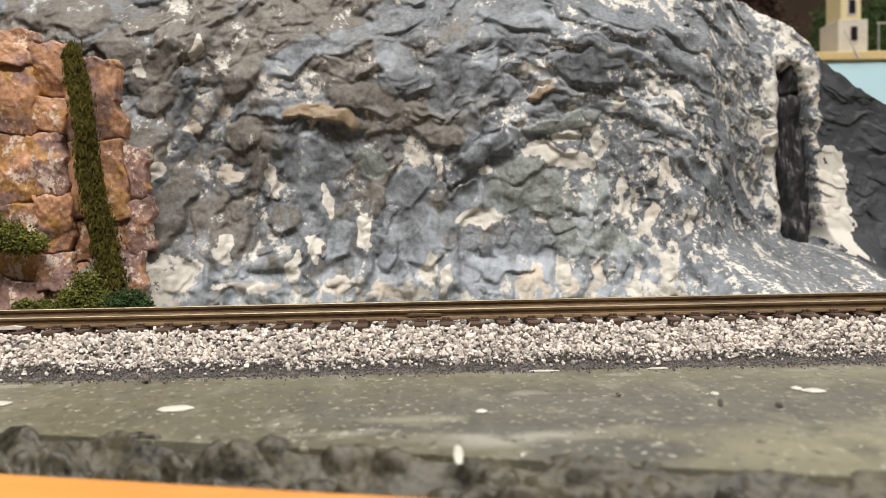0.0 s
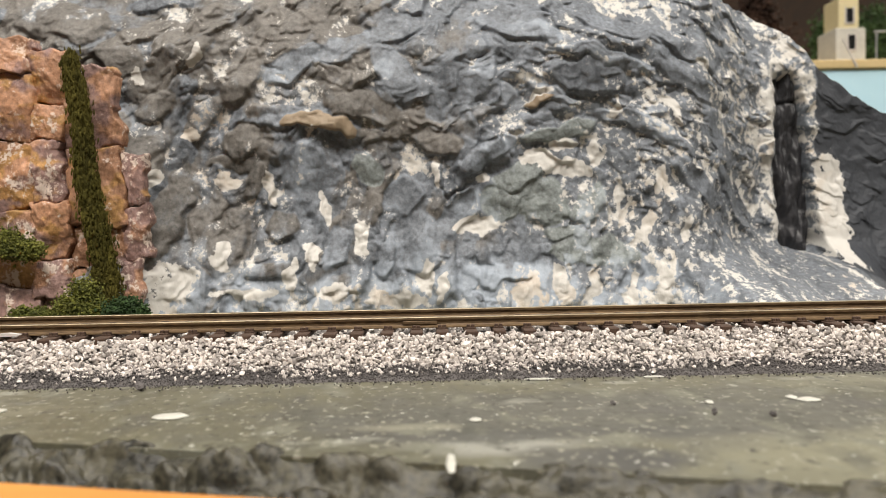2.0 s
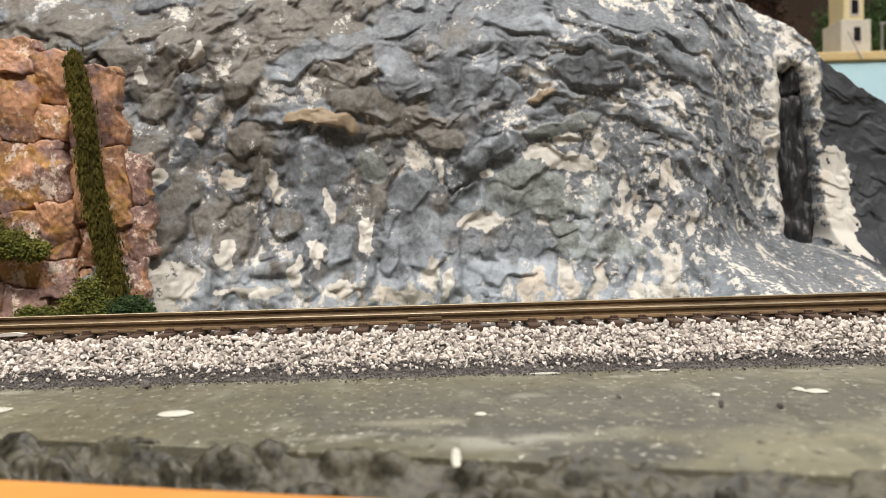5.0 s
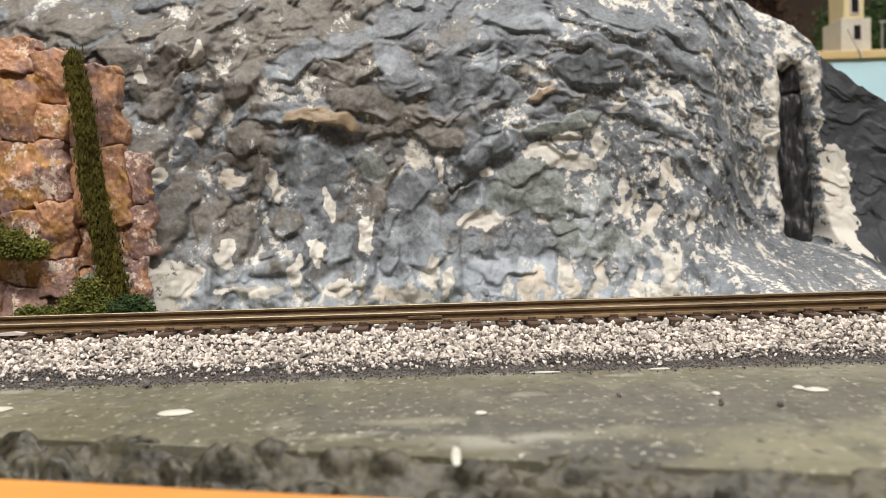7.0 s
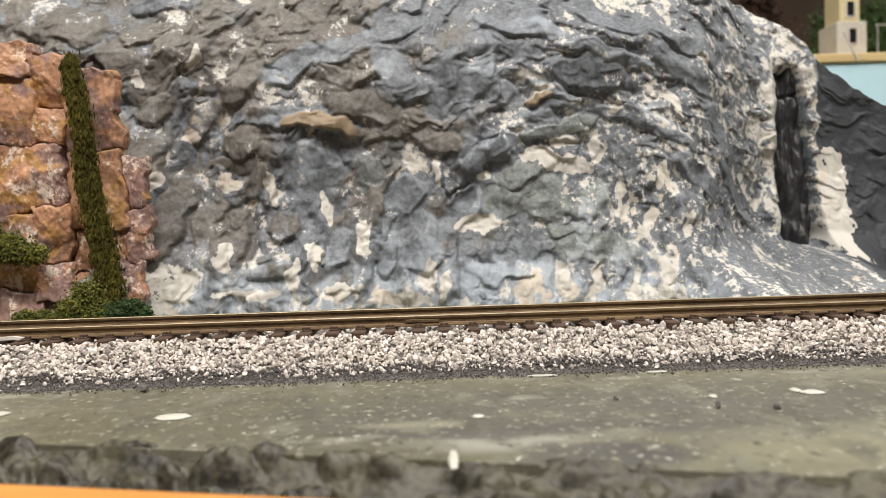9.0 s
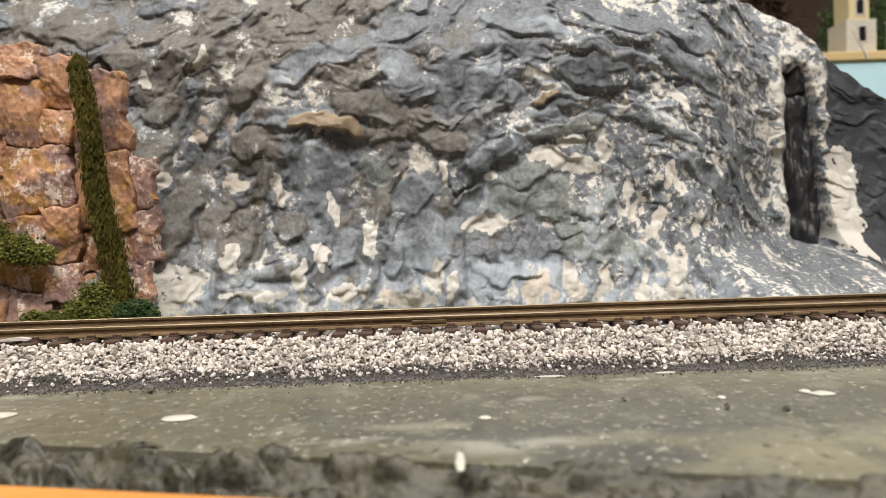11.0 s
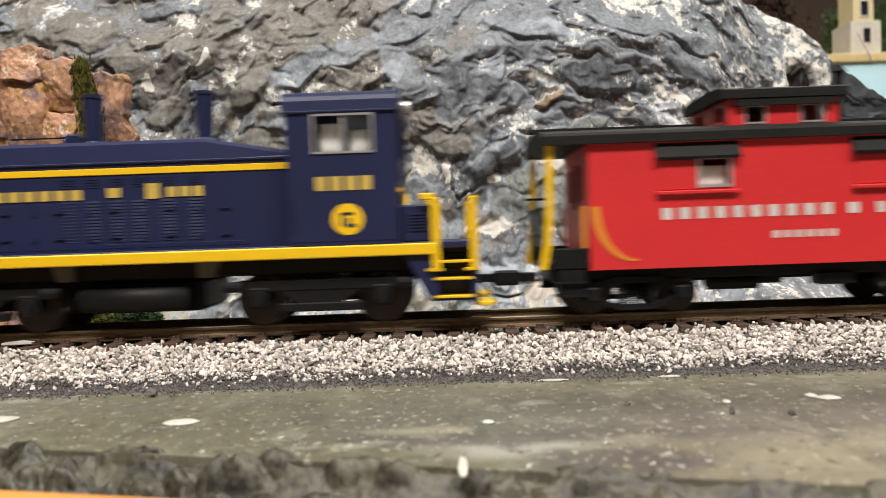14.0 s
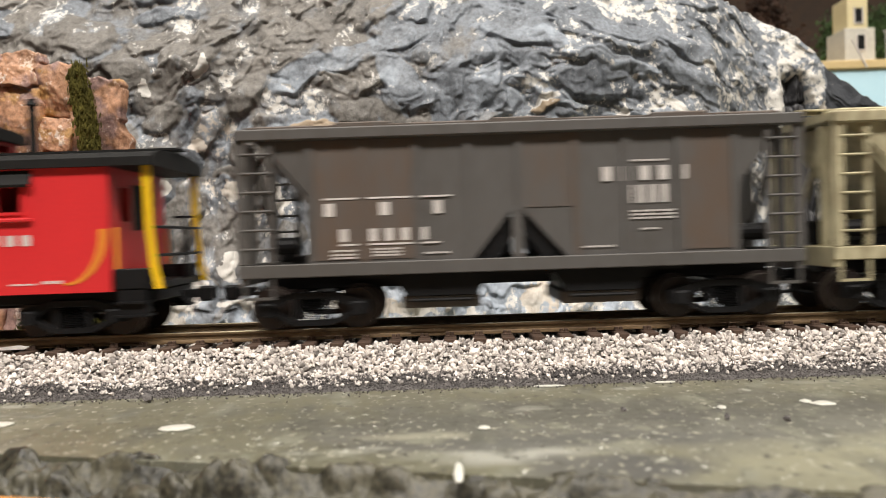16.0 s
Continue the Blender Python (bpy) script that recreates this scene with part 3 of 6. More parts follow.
def ballast():
    """The raised bed under the track and its loose stones."""
    prof = [(-21.0, 0.0), (-19.4, 1.4), (-15.8, 7.2), (-14.2, 8.0), (14.2, 8.0), (15.8, 7.2), (24, 0.0), (24, -2), (-21.0, -2)]
    bm = loft(bmesh.new(), [[(x, y, z) for y, z in prof] for x in (TRACK_X0 * 1000, TRACK_X1 * 1000)])
    tagged(new("ballast_bed", mesh_of("ballast_bed", bm, BED)), "raised bed of pale grey model ballast", "ballast bed", kind="structure")

    def slope(rng, n):
        x = rng.uniform(-0.2, 0.25, n)
        u = rng.uniform(0, 1, n)
        foot = 0.0007 * np.sin(x * 160) + 0.0006 * np.sin(x * 390 + 1)
        y = -0.0148 - u ** 0.9 * (0.0054 + foot)
        z = np.interp(-y, [0.0142, 0.0158, 0.0194, 0.021, 0.023], [0.0085, 0.0076, 0.0018, 0.0005, 0.0004]) + rng.uniform(-0.0004, 0.0005, n)
        return np.stack([x, y, z], 1)

    def crown(rng, n):
        x, y = rng.uniform(-0.2, 0.25, n), rng.uniform(-0.0156, 0.0158, n)
        near = np.abs((x - TIE_AT) / TIE_PITCH - np.round((x - TIE_AT) / TIE_PITCH)) * TIE_PITCH
        keep = (near > 0.0018) & (np.abs(np.abs(y) - 0.00885) > 0.0012) | (np.abs(y) > 0.0156)
        x, y = x[keep], y[keep]
        return np.stack([x, y, 0.0081 + rng.uniform(-0.0003, 0.0006, len(x))], 1)

    def strays(rng, n):
        x = rng.uniform(-0.2, 0.25, n)
        y = -0.0196 - np.abs(rng.normal(0, 0.0024, n))
        return np.stack([x, y, np.interp(-y, [0.0185, 0.0215, 0.0255], [0.0034, 0.0012, 0.0006])], 1)

    v, f = [], []
    for count, place, size, seed in ((15500, slope, 0.0006, 1), (7000, crown, 0.0005, 2), (700, strays, 0.00048, 3)):
        a, b = pieces(count, place, size, seed, 0.5)
        f.append(b + sum(len(q) for q in v))
        v.append(a)
    stuff("ballast_stones", np.concatenate(v), np.concatenate(f), BALLAST, "loose pale grey and pinkish model ballast stones", "ballast")

    def fine(rng, n):
        x = rng.uniform(-0.2, 0.25, n)
        u = np.abs(rng.normal(0, 1, n))
        y = -0.0192 - 0.0034 * u
        return np.stack([x, y, np.interp(-y, [0.0185, 0.0215, 0.0255], [0.0031, 0.0009, 0.0002])], 1)

    a, b = pieces(24000, fine, 0.00023, 5, 0.45)
    stuff("cinder_grit", a, b, CINDER, "band of fine dark cinder grit at the foot of the ballast", "grit")


def cinder_strip():
    bm = bmesh.new()
    n = 240
    rows = []
    for i in range(n + 1):
        x = -0.2 + 0.45 * i / n
        w = 0.0052 + 0.0014 * noise.noise((x * 60, 1, 1)) + 0.0008 * noise.noise((x * 260, 1, 1))
        rows.append([bm.verts.new((x, -0.0188, 0.0024)), bm.verts.new((x, -0.0212, 0.0008)), bm.verts.new((x, -0.0205 - w * 0.7, 0.00035)), bm.verts.new((x, -0.0205 - w, -0.0003))])
    for a, b in zip(rows, rows[1:]):
        for j in range(3):
            bm.faces.new((a[j], a[j + 1], b[j + 1], b[j]))
    bmesh.ops.recalc_face_normals(bm, faces=bm.faces[:])
    ob = new("cinder_strip", mesh_of("cinder_strip", bm, CINDER))
    tagged(ob, "strip of dark cinder dust beside the ballast", "cinder strip", kind="structure")


# ---------------------------------------------------------------- rocks
RIM_X = (-0.3, 0.05, 0.1, 0.126, 0.141, 0.148, 0.156, 0.17, 0.2, 0.3)
RIM_Z = (0.15, 0.15, 0.12, 0.1175, 0.106, 0.095, 0.087, 0.077, 0.066, 0.05)
# Carved forms of the face: x, z, half length, half width (millimetres), slant (degrees), how far it stands out, paint:
# 1 brown, 2 grey-green, 3 dark, 4 tan ledge with a sharp underside, 5 blue-grey.
BROWN_TONGUES = ((-91, 37, 21.2, 6.8, 66, 4.0, 1), (-77, 28, 12.5, 5.3, 113, 3.5, 1), (-52, 34, 6.8, 5.7, 18, 4.5, 1), (-8, 28, 11.8, 9.9, 68, 2.5, 5), (-61, 52, 11.8, 3.8, 73, 4.0, 1), (-66, 63, 8.0, 5.3, 8, 4.5, 1), (-68, 56, 11.0, 2.1, -2, 3.0, 1), (-44, 52, 11.8, 8.7, 108, 2.2, 5), (-21, 42, 8.3, 4.5, 73, 3.5, 1), (-23, 53, 7.6, 5.3, 118, 2.5, 2), (-25, 74, 15.2, 5.3, -16, 4.5, 1), (-129, 107, 18.5, 7.8, -7, 5.0, 1), (-94, 76, 7.6, 4.7, 38, 4.0, 1), (-98, 60, 6.4, 4.7, 58, 4.0, 1))
WEST_SLABS = ((-39, 68.5, 13.5, 4.6, -12, 8.0, 4), (0, 62, 9.5, 4.2, -14, 4.0, 1), (-34, 27, 8.7, 4.5, 78, 3.0, 5), (-17, 24, 7.6, 3.8, 78, 3.0, 5), (-107, 92, 9.5, 5.7, -37, 4.0, 1), (-65, 83, 11.4, 4.9, 43, 3.5, 1), (-47, 90, 13.3, 4.5, 28, 3.0, 5), (-80, 71, 9.1, 3.8, 48, 3.5, 1), (-13, 86, 13.3, 4.9, -62, 3.0, 5), (-28, 96, 15.2, 4.8, 18, 3.0, 5), (-11, 43, 7.6, 5.7, 58, 3.0, 5), (-57, 20, 7.6, 3.0, 8, 3.0, 1), (-33, 14, 4.9, 2.8, 13, 3.0, 1), (-67, 13, 7.6, 2.5, -2, 3.0, 1))
EAST_SLABS = ((53, 83, 14.8, 6.1, -6, 6.0, 3), (36, 75, 6.4, 1.7, 13, 4.5, 4), (17, 57, 9.9, 3.8, 26, 5.0, 5), (37, 41, 9.9, 8.7, 8, 2.0, 2), (54, 23, 15.9, 5.7, -6, 2.5, 2), (23, 40, 6.8, 7.6, 78, 2.5, 2), (53, 40, 7.6, 4.9, 38, 3.0, 2), (57, 90, 18.0, 3.0, -16, 4.0, 5), (88, 83, 17.1, 4.2, -32, 3.0, 5), (77, 65, 11.4, 3.0, -34, 3.0, 5), (15, 84, 11.4, 4.5, 58, 3.5, 5), (3, 82, 13.3, 4.2, 73, 3.0, 5), (31, 51, 11.4, 4.5, 18, 3.0, 2), (103, 62, 13.8, 4.7, -62, 3.0, 5))
HIGH_SLABS = ((67, 69, 11.4, 2.7, -12, 3.0, 5), (8, 37, 11.4, 5.7, 53, 3.0, 5), (22, 17, 11.4, 3.4, 3, 2.5, 5), (43, 65, 15.2, 2.7, 16, 3.5, 2), (109, 42, 14.1, 4.0, -54, 2.5, 5), (89, 93, 15.2, 4.2, -26, 3.0, 5), (31, 101, 15.4, 4.6, -12, 3.0, 5), (63, 102, 17.3, 3.8, -18, 3.0, 5), (44, 30, 7.6, 2.3, -2, 2.5, 2), (90, 48, 11.4, 3.8, -47, 2.5, 5))
# Patches where the white plaster shows through: x, z, half length, half width, slant.
WEST_WHITES = ((-56.2, 47.2, 7.2, 2.1, 103), (-37.3, 41.4, 6.4, 2.1, 103), (-71.2, 49.5, 4.2, 3.4, -2), (-84.5, 66.3, 4.5, 1.9, 8), (-70.7, 24.4, 4.9, 2.8, 108), (-42.3, 23.5, 6.1, 2.8, 93), (-25.1, 28.7, 7.2, 2.5, 98), (-5.2, 16.3, 6.1, 2.5, 78), (-33.8, 11.5, 6.8, 3.2, -2), (-87.7, 15.0, 8.0, 7.2, 58), (-97.9, 21.4, 5.7, 2.3, 118), (-100.6, 85.8, 5.3, 1.9, 108), (-81.1, 92.7, 4.5, 2.3, 58), (-96.2, 50.5, 4.2, 2.7, 58), (-18.8, 11.4, 4.2, 2.3, -2), (-50.1, 16.4, 6.4, 2.1, 83), (-14.5, 8.1, 11.4, 1.9, -2), (-65.1, 11.5, 11.4, 1.7, -2), (0.6, 50.3, 7.6, 1.3, 98))
EAST_WHITES = ((41.7, 54.1, 11.8, 3.8, -10), (56.0, 58.4, 6.1, 2.3, 83), (65.0, 42.7, 4.9, 1.3, 88), (14.7, 33.2, 8.0, 3.2, 3), (17.2, 49.8, 3.4, 2.3, -2), (-3.1, 14.8, 6.4, 1.9, 78), (1.6, 13.1, 4.9, 1.7, 78), (31.4, 12.6, 5.3, 3.4, 68), (41.7, 13.8, 6.1, 2.8, 98), (53.4, 10.8, 5.3, 2.7, 78), (66.0, 10.4, 4.5, 1.9, 78), (72.7, 31.5, 5.7, 1.5, 78), (78.7, 19.1, 5.7, 1.3, 83), (85.2, 30.7, 5.7, 1.3, 78), (76.3, 48.0, 4.5, 1.5, 58), (44.4, 61.2, 5.7, 1.9, -2), (36.3, 77.4, 4.9, 1.3, 18), (63.5, 72.8, 4.5, 1.5, 68), (83.4, 71.3, 5.7, 1.9, -52))
# Long folds: the arch over the green hollow, the fold that meets it, the rim of the dark cap, the spine of the east shoulder.
FOLDS = (
    (((10.5, 53.5), (23.3, 64.1), (37.7, 72.9), (54.2, 75.0), (68.8, 71.9), (82.6, 60.8), (96.5, 45.1), (123.0, 26.6)), 3.2, 2.6),
    (((31.9, 91.7), (19.8, 75.1), (9.4, 66.0), (10.5, 53.5)), 3.0, 2.2),
    (((35.5, 83.0), (47.0, 91.1), (67.6, 86.8), (70.3, 79.2)), 2.0, 2.0),
    (((44.3, 103.7), (77.1, 91.2), (106.9, 75.9), (120.3, 61.2)), 4.0, 2.5),
)
CAVE_L = 0.1325


def chisel(X, Z, seeds, height, tint):
    """Overlapping slabs, the foremost of which shows: seeds are rows x, z, half length, half width, slant, push, tilt along, tilt across, tint."""
    for x, z, a, b, slant, push, t1, t2, colour in seeds:
        reach = 1.15 * max(a, b)
        i0, i1 = np.searchsorted(X[:, 0], (x - reach, x + reach))
        if i1 - i0 < 2:
            continue
        dx, dz = X[i0:i1] - x, Z[i0:i1] - z
        c, s = math.cos(math.radians(slant)), math.sin(math.radians(slant))
        u, w = (dx * c + dz * s) / a, (dz * c - dx * s) / b
        r = (np.abs(u) ** 2.6 + np.abs(w) ** 2.6) ** (1 / 2.6)
        h = np.where(r < 1.1, (push + t1 * u + t2 * w) * (1 - sm(r, 0.76, 1.06)), -1.0)
        part_h, part_t = height[i0:i1], tint[i0:i1]
        front = h > part_h
        part_h[front] = h[front]
        part_t[front] = colour


def cave_right(z):
    return CAVE_L + 0.0118 + 0.0072 * (0.088 - z) / 0.07


def slant_of(x, z, rng):
    """The lie of the slabs: steep in the west, across the top, falling eastwards on the shoulder, fluted in the hollow."""
    if x > 20 and z > 58:
        return rng.gauss(-24, 16)
    if x > 62:
        return rng.gauss(78, 14) if z < 50 and x < 95 else rng.gauss(-50, 15)
    if z > 62:
        return rng.gauss(35, 32)
    return rng.gauss(78, 18)


def rock_face():
    nx, nz = 980, 420
    rng = random.Random(5)
    xs = np.linspace(-200, 260, nx + 1)
    t = np.linspace(0, 1, nz + 1)[None, :]
    X = np.repeat(xs[:, None], nz + 1, 1)
    rim = np.interp(xs / 1000, RIM_X, RIM_Z)[:, None] * 1000 + 2.2 * grad(X[:, :1] / 11, 0 * X[:, :1], 1) + 1.6 * grad(X[:, :1] / 4, 0 * X[:, :1], 2)
    over = np.clip((t - 0.9) / 0.1, 0, 1)
    Z = np.where(t <= 0.9, rim * t / 0.9, rim - 50 * over ** 2)
    left, right, top = 1 - sm(X, -30, 30), sm(X, 20, 70), sm(Z, 70, 95)
    skirt = sm(X, 75, 110) * (1 - sm(X, 150, 175))
    y = 66 + 10 * sm(Z, 0, 50) + 0.55 * np.maximum(0, Z - 95) + 34 * sm(X, 85, 135) + 110 * over
    y -= skirt * 50 * (1 - sm(Z, 0, 27))
    y += 16 * (1 - sm(X, -134, -114)) * (1 - sm(Z, 80, 92)) - 10 * (1 - sm(X, -102, -80)) * (1 - sm(Z, 50, 80))
    run = 45 * skirt * sm(Z, 0, 27)
    # uneven outlines
    wx = X + 2.0 * cloud(X / 14, Z / 14, 3, 3) + 0.5 * grad(X / 3, Z / 3, 8)
    wz = Z + 2.0 * cloud(X / 14, Z / 14, 20, 3) + 0.5 * grad(X / 3, Z / 3, 28)
    # loose slabs of three sizes
    bare, tint = np.zeros_like(X), np.full_like(X, 0.5)
    seeds = []
    for _ in range(520):
        x, z = rng.uniform(-200, 200), rng.uniform(2, 150)
        k = 0.72 if x > 20 else 1.0
        seeds.append((x, z, rng.uniform(6, 15) * k, rng.uniform(2.6, 6.0) * k, slant_of(x, z, rng), rng.uniform(0.5, 1.7) * k, rng.choice((-1, 1)) * rng.uniform(0.4, 1.8) * k, rng.uniform(-2.2, 1.0) * k, rng.random()))
    chisel(wx, wz, seeds, bare, tint)
    small, small_tint = np.zeros_like(X), np.full_like(X, 0.5)
    seeds = []
    for _ in range(2200):
        x, z = rng.uniform(-200, 200), rng.uniform(2, 150)
        seeds.append((x, z, rng.uniform(2.0, 5.2), rng.uniform(1.0, 2.4), slant_of(x, z, rng) + rng.gauss(0, 14), rng.uniform(0.2, 0.8), rng.uniform(-0.7, 0.7), rng.uniform(-0.9, 0.4), rng.random()))
    chisel(X + 0.5 * (wx - X) + 0.35 * grad(X / 2.1, Z / 2.1, 41), Z + 0.5 * (wz - Z) + 0.35 * grad(X / 2.1, Z / 2.1, 47), seeds, small, small_tint)
    # the carved forms lie over the loose slabs
    pads = {k: np.zeros_like(X) for k in (1, 2, 3, 4, 5)}
    big = 2.8 * cloud(wx / 34, wz / 30, 60, 3)
    body = bare.copy()
    for x, z, a, b, slant, push, kind in (*BROWN_TONGUES, *WEST_SLABS, *EAST_SLABS, *HIGH_SLABS):
        c, s = math.cos(math.radians(slant)), math.sin(math.radians(slant))
        u, w = ((wx - x) * c + (wz - z) * s) / a, ((wz - z) * c - (wx - x) * s) / b
        if kind == 4:
            w = np.where(w < 0, w * 2.2, w)
        r = (np.abs(u) ** 2.3 + np.abs(w) ** 2.3) ** (1 / 2.3)
        g = 1 - sm(r, 0.78, 1.03)
        dome = push * (0.5 + 0.12 * np.clip(1 - r, 0, 1)) - 0.9 * w * (1 if b > 3 else 0)
        body = body * (1 - g) + (np.maximum(dome, body * 0.6) + 0.3) * g
        pads[kind] = np.maximum(pads[kind], 1 - sm(r, 0.86, 1.02))
    for knots, wide, push in FOLDS:
        near = np.full_like(X, 99.0)
        for (xa, za), (xb, zb) in zip(knots, knots[1:]):
            ux, uz = xb - xa, zb - za
            k = np.clip(((wx - xa) * ux + (wz - za) * uz) / (ux * ux + uz * uz), 0, 1)
            near = np.minimum(near, np.hypot(wx - xa - k * ux, wz - za - k * uz))
        body += 0.6 * push * (1 - sm(near, 0.1 * wide, wide * 1.2))
    hollow = np.hypot((X - 44) / 36, (Z - 40) / 27)
    body -= 2.2 * (1 - sm(hollow, 0.7, 1.05))
    pads_any = np.maximum.reduce([pads[k] for k in pads])
    crest = ridges((wx + 0.35 * wz) / 9, (wz - 0.3 * wx) / 13, 70)
    fine = cloud(X / 2.6, (Z + run) / 2.6, 80, 3)
    drip = grad(X / 4.4, Z / 26, 90) + 0.4 * grad(X / 1.9, Z / 16, 91)
    flute = (sm(X, 55, 68) * (1 - sm(X, 92, 104))) * (1 - sm(Z, 42, 56)) * sm(Z, 8, 14)
    low = 1 - sm(Z, 14, 34)
    calm = (1 - 0.6 * skirt * (1 - sm(Z, 20, 30))) * (1 - 0.5 * sm(X, 146, 152))
    out = calm * (big + 0.82 * body + small * (0.75 - 0.4 * pads_any) + 0.9 * (crest - 0.5) * (1 - 0.7 * pads_any) + 0.2 * fine * (1 - 0.5 * pads_any) + 0.9 * drip * low + 1.3 * flute * grad(X / 3.0, Z / 15, 93))
    # the tall cleft and its lip
    xm, zm = X / 1000, Z / 1000
    edge, side = cave_right(zm) + 0.0007 * grad(Z / 6, 0 * Z, 95), CAVE_L + 0.0007 * grad(Z / 6, 0 * Z, 96)
    cave = sm(xm, side, side + 0.002) * (1 - sm(xm, edge - 0.003, edge)) * (1 - sm(zm, 0.083, 0.092)) * sm(zm, 0.016, 0.024 - 0.2 * (xm - CAVE_L))
    lip = np.exp(-(((xm - CAVE_L + 0.0025) / 0.0026) ** 2)) * sm(zm, 0.02, 0.03) * (1 - sm(zm, 0.09, 0.1))
    yy = y - out * (1 - 0.7 * cave) + 14 * cave - 3.0 * lip
    px = X + 0.8 * grad(X / 7, Z / 7, 97)
    pz = Z + 0.9 * grad(X / 8, Z / 8, 98) * sm(Z, 0, 6)
    pz[:, 0] = -1.0
    # paints
    patch = cloud(X / 12, (Z + run) / 15, 100, 3)
    shape = 0.3 * cloud(X / 4.5, Z / 6, 110, 3)
    bald = np.zeros_like(X)
    for x, z, a, b, slant in (*WEST_WHITES, *EAST_WHITES):
        c, s = math.cos(math.radians(slant)), math.sin(math.radians(slant))
        u, w = ((wx - x) * c + (wz - z) * s) / a, ((wz - z) * c - (wx - x) * s) / b
        bald = np.maximum(bald, 1 - sm(np.hypot(u, w) + shape, 0.72, 1.08))
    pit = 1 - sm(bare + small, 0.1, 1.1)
    tongue = 1 - sm(Z - 3 - 20 * np.maximum(-0.2, drip + 0.1) * (1 - 0.35 * right), 0, 3.5)
    white = 0.22 + 0.08 * right + (0.12 - 0.09 * right) * patch + (0.06 + 0.13 * right) * cloud(X / 2.4, (Z + 0.4 * run) / 3.2, 130, 2) + 0.16 * pit * sm(patch, -0.1, 0.4) + 0.07 * right * (small_tint - 0.3) + 0.06 * (crest - 0.5)
    white += 0.46 * bald + 0.17 * tongue * (1 - skirt) + 0.1 * flute * drip
    white -= 0.1 * pads_any * (1 - bald)
    white -= 0.03 * skirt * (1 - sm(Z, 20, 32)) + 0.02 * top * (1 - left)
    crown = np.exp(-(((X - 141) / 7.5) ** 2) - (((Z - 95) / 10) ** 2))
    east = sm(X + 1.2 * grad(Z / 6, X / 6, 99), 148.5, 151.0)
    cream = 1 - sm(np.hypot((wx - 154.2) / 8.2, (wz - 38) / 23) + 0.8 * shape, 0.8, 1.02)
    white += 0.2 * lip + 0.17 * crown
    white = white * (1 - 0.75 * east) + 0.75 * cream * east
    # darker in the pits between the slabs
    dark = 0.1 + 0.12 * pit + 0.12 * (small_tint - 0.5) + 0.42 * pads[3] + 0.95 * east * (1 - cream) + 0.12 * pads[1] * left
    warm = 0.13 + 0.25 * left + 0.34 * (tint - 0.5) + 0.2 * grad(X / 20, Z / 20, 120) + 0.3 * pads[1] - 0.2 * pads[2] - 0.25 * pads[5] - 0.35 * tongue + 0.08 * top * left + 0.2 * crown
    green = 0.22 + 0.7 * pads[2] + 0.25 * (1 - sm(hollow, 0.6, 1.0)) + 0.2 * (tint - 0.5) * right
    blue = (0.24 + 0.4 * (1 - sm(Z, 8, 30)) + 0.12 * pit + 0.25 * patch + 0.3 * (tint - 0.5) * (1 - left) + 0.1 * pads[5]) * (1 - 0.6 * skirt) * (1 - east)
    verts = np.stack([px, yy, pz], -1).reshape(-1, 3) / 1000
    k = (np.arange(nx)[:, None] * (nz + 1) + np.arange(nz)[None]).ravel()
    quads = np.stack([k, k + nz + 1, k + nz + 2, k + 1], 1)
    one = np.ones_like(X)
    # the tone rises with height: light from above put into the colour
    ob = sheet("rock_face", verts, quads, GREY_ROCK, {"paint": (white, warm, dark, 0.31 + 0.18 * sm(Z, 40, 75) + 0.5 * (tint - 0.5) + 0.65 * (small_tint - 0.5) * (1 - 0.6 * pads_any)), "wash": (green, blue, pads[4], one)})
    return tagged(ob, "grey plaster rock face with white flecks and blue-grey folds", "rock face", kind="structure")


def dark_cleft():
    """The black crumpled plaster that fills the cleft."""
    nx, nz = 60, 130
    verts, faces = [], []
    for i in range(nx + 1):
        for j in range(nz + 1):
            u, t = i / nx, j / nz
            z = 0.012 + 0.08 * t
            x = CAVE_L - 0.001 + (cave_right(z) - CAVE_L + 0.003) * u
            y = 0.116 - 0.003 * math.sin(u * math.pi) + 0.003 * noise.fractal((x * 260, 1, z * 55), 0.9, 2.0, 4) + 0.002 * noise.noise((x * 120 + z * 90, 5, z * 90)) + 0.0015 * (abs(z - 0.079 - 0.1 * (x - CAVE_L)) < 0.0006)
            verts.append((x, y, z))
    for i in range(nx):
        for j in range(nz):
            k = i * (nz + 1) + j
            faces.append((k, k + nz + 1, k + nz + 2, k + 1))
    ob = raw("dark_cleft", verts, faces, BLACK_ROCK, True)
    return tagged(ob, "black crumpled plaster filling a tall cleft in the rock", "rock", kind="structure")


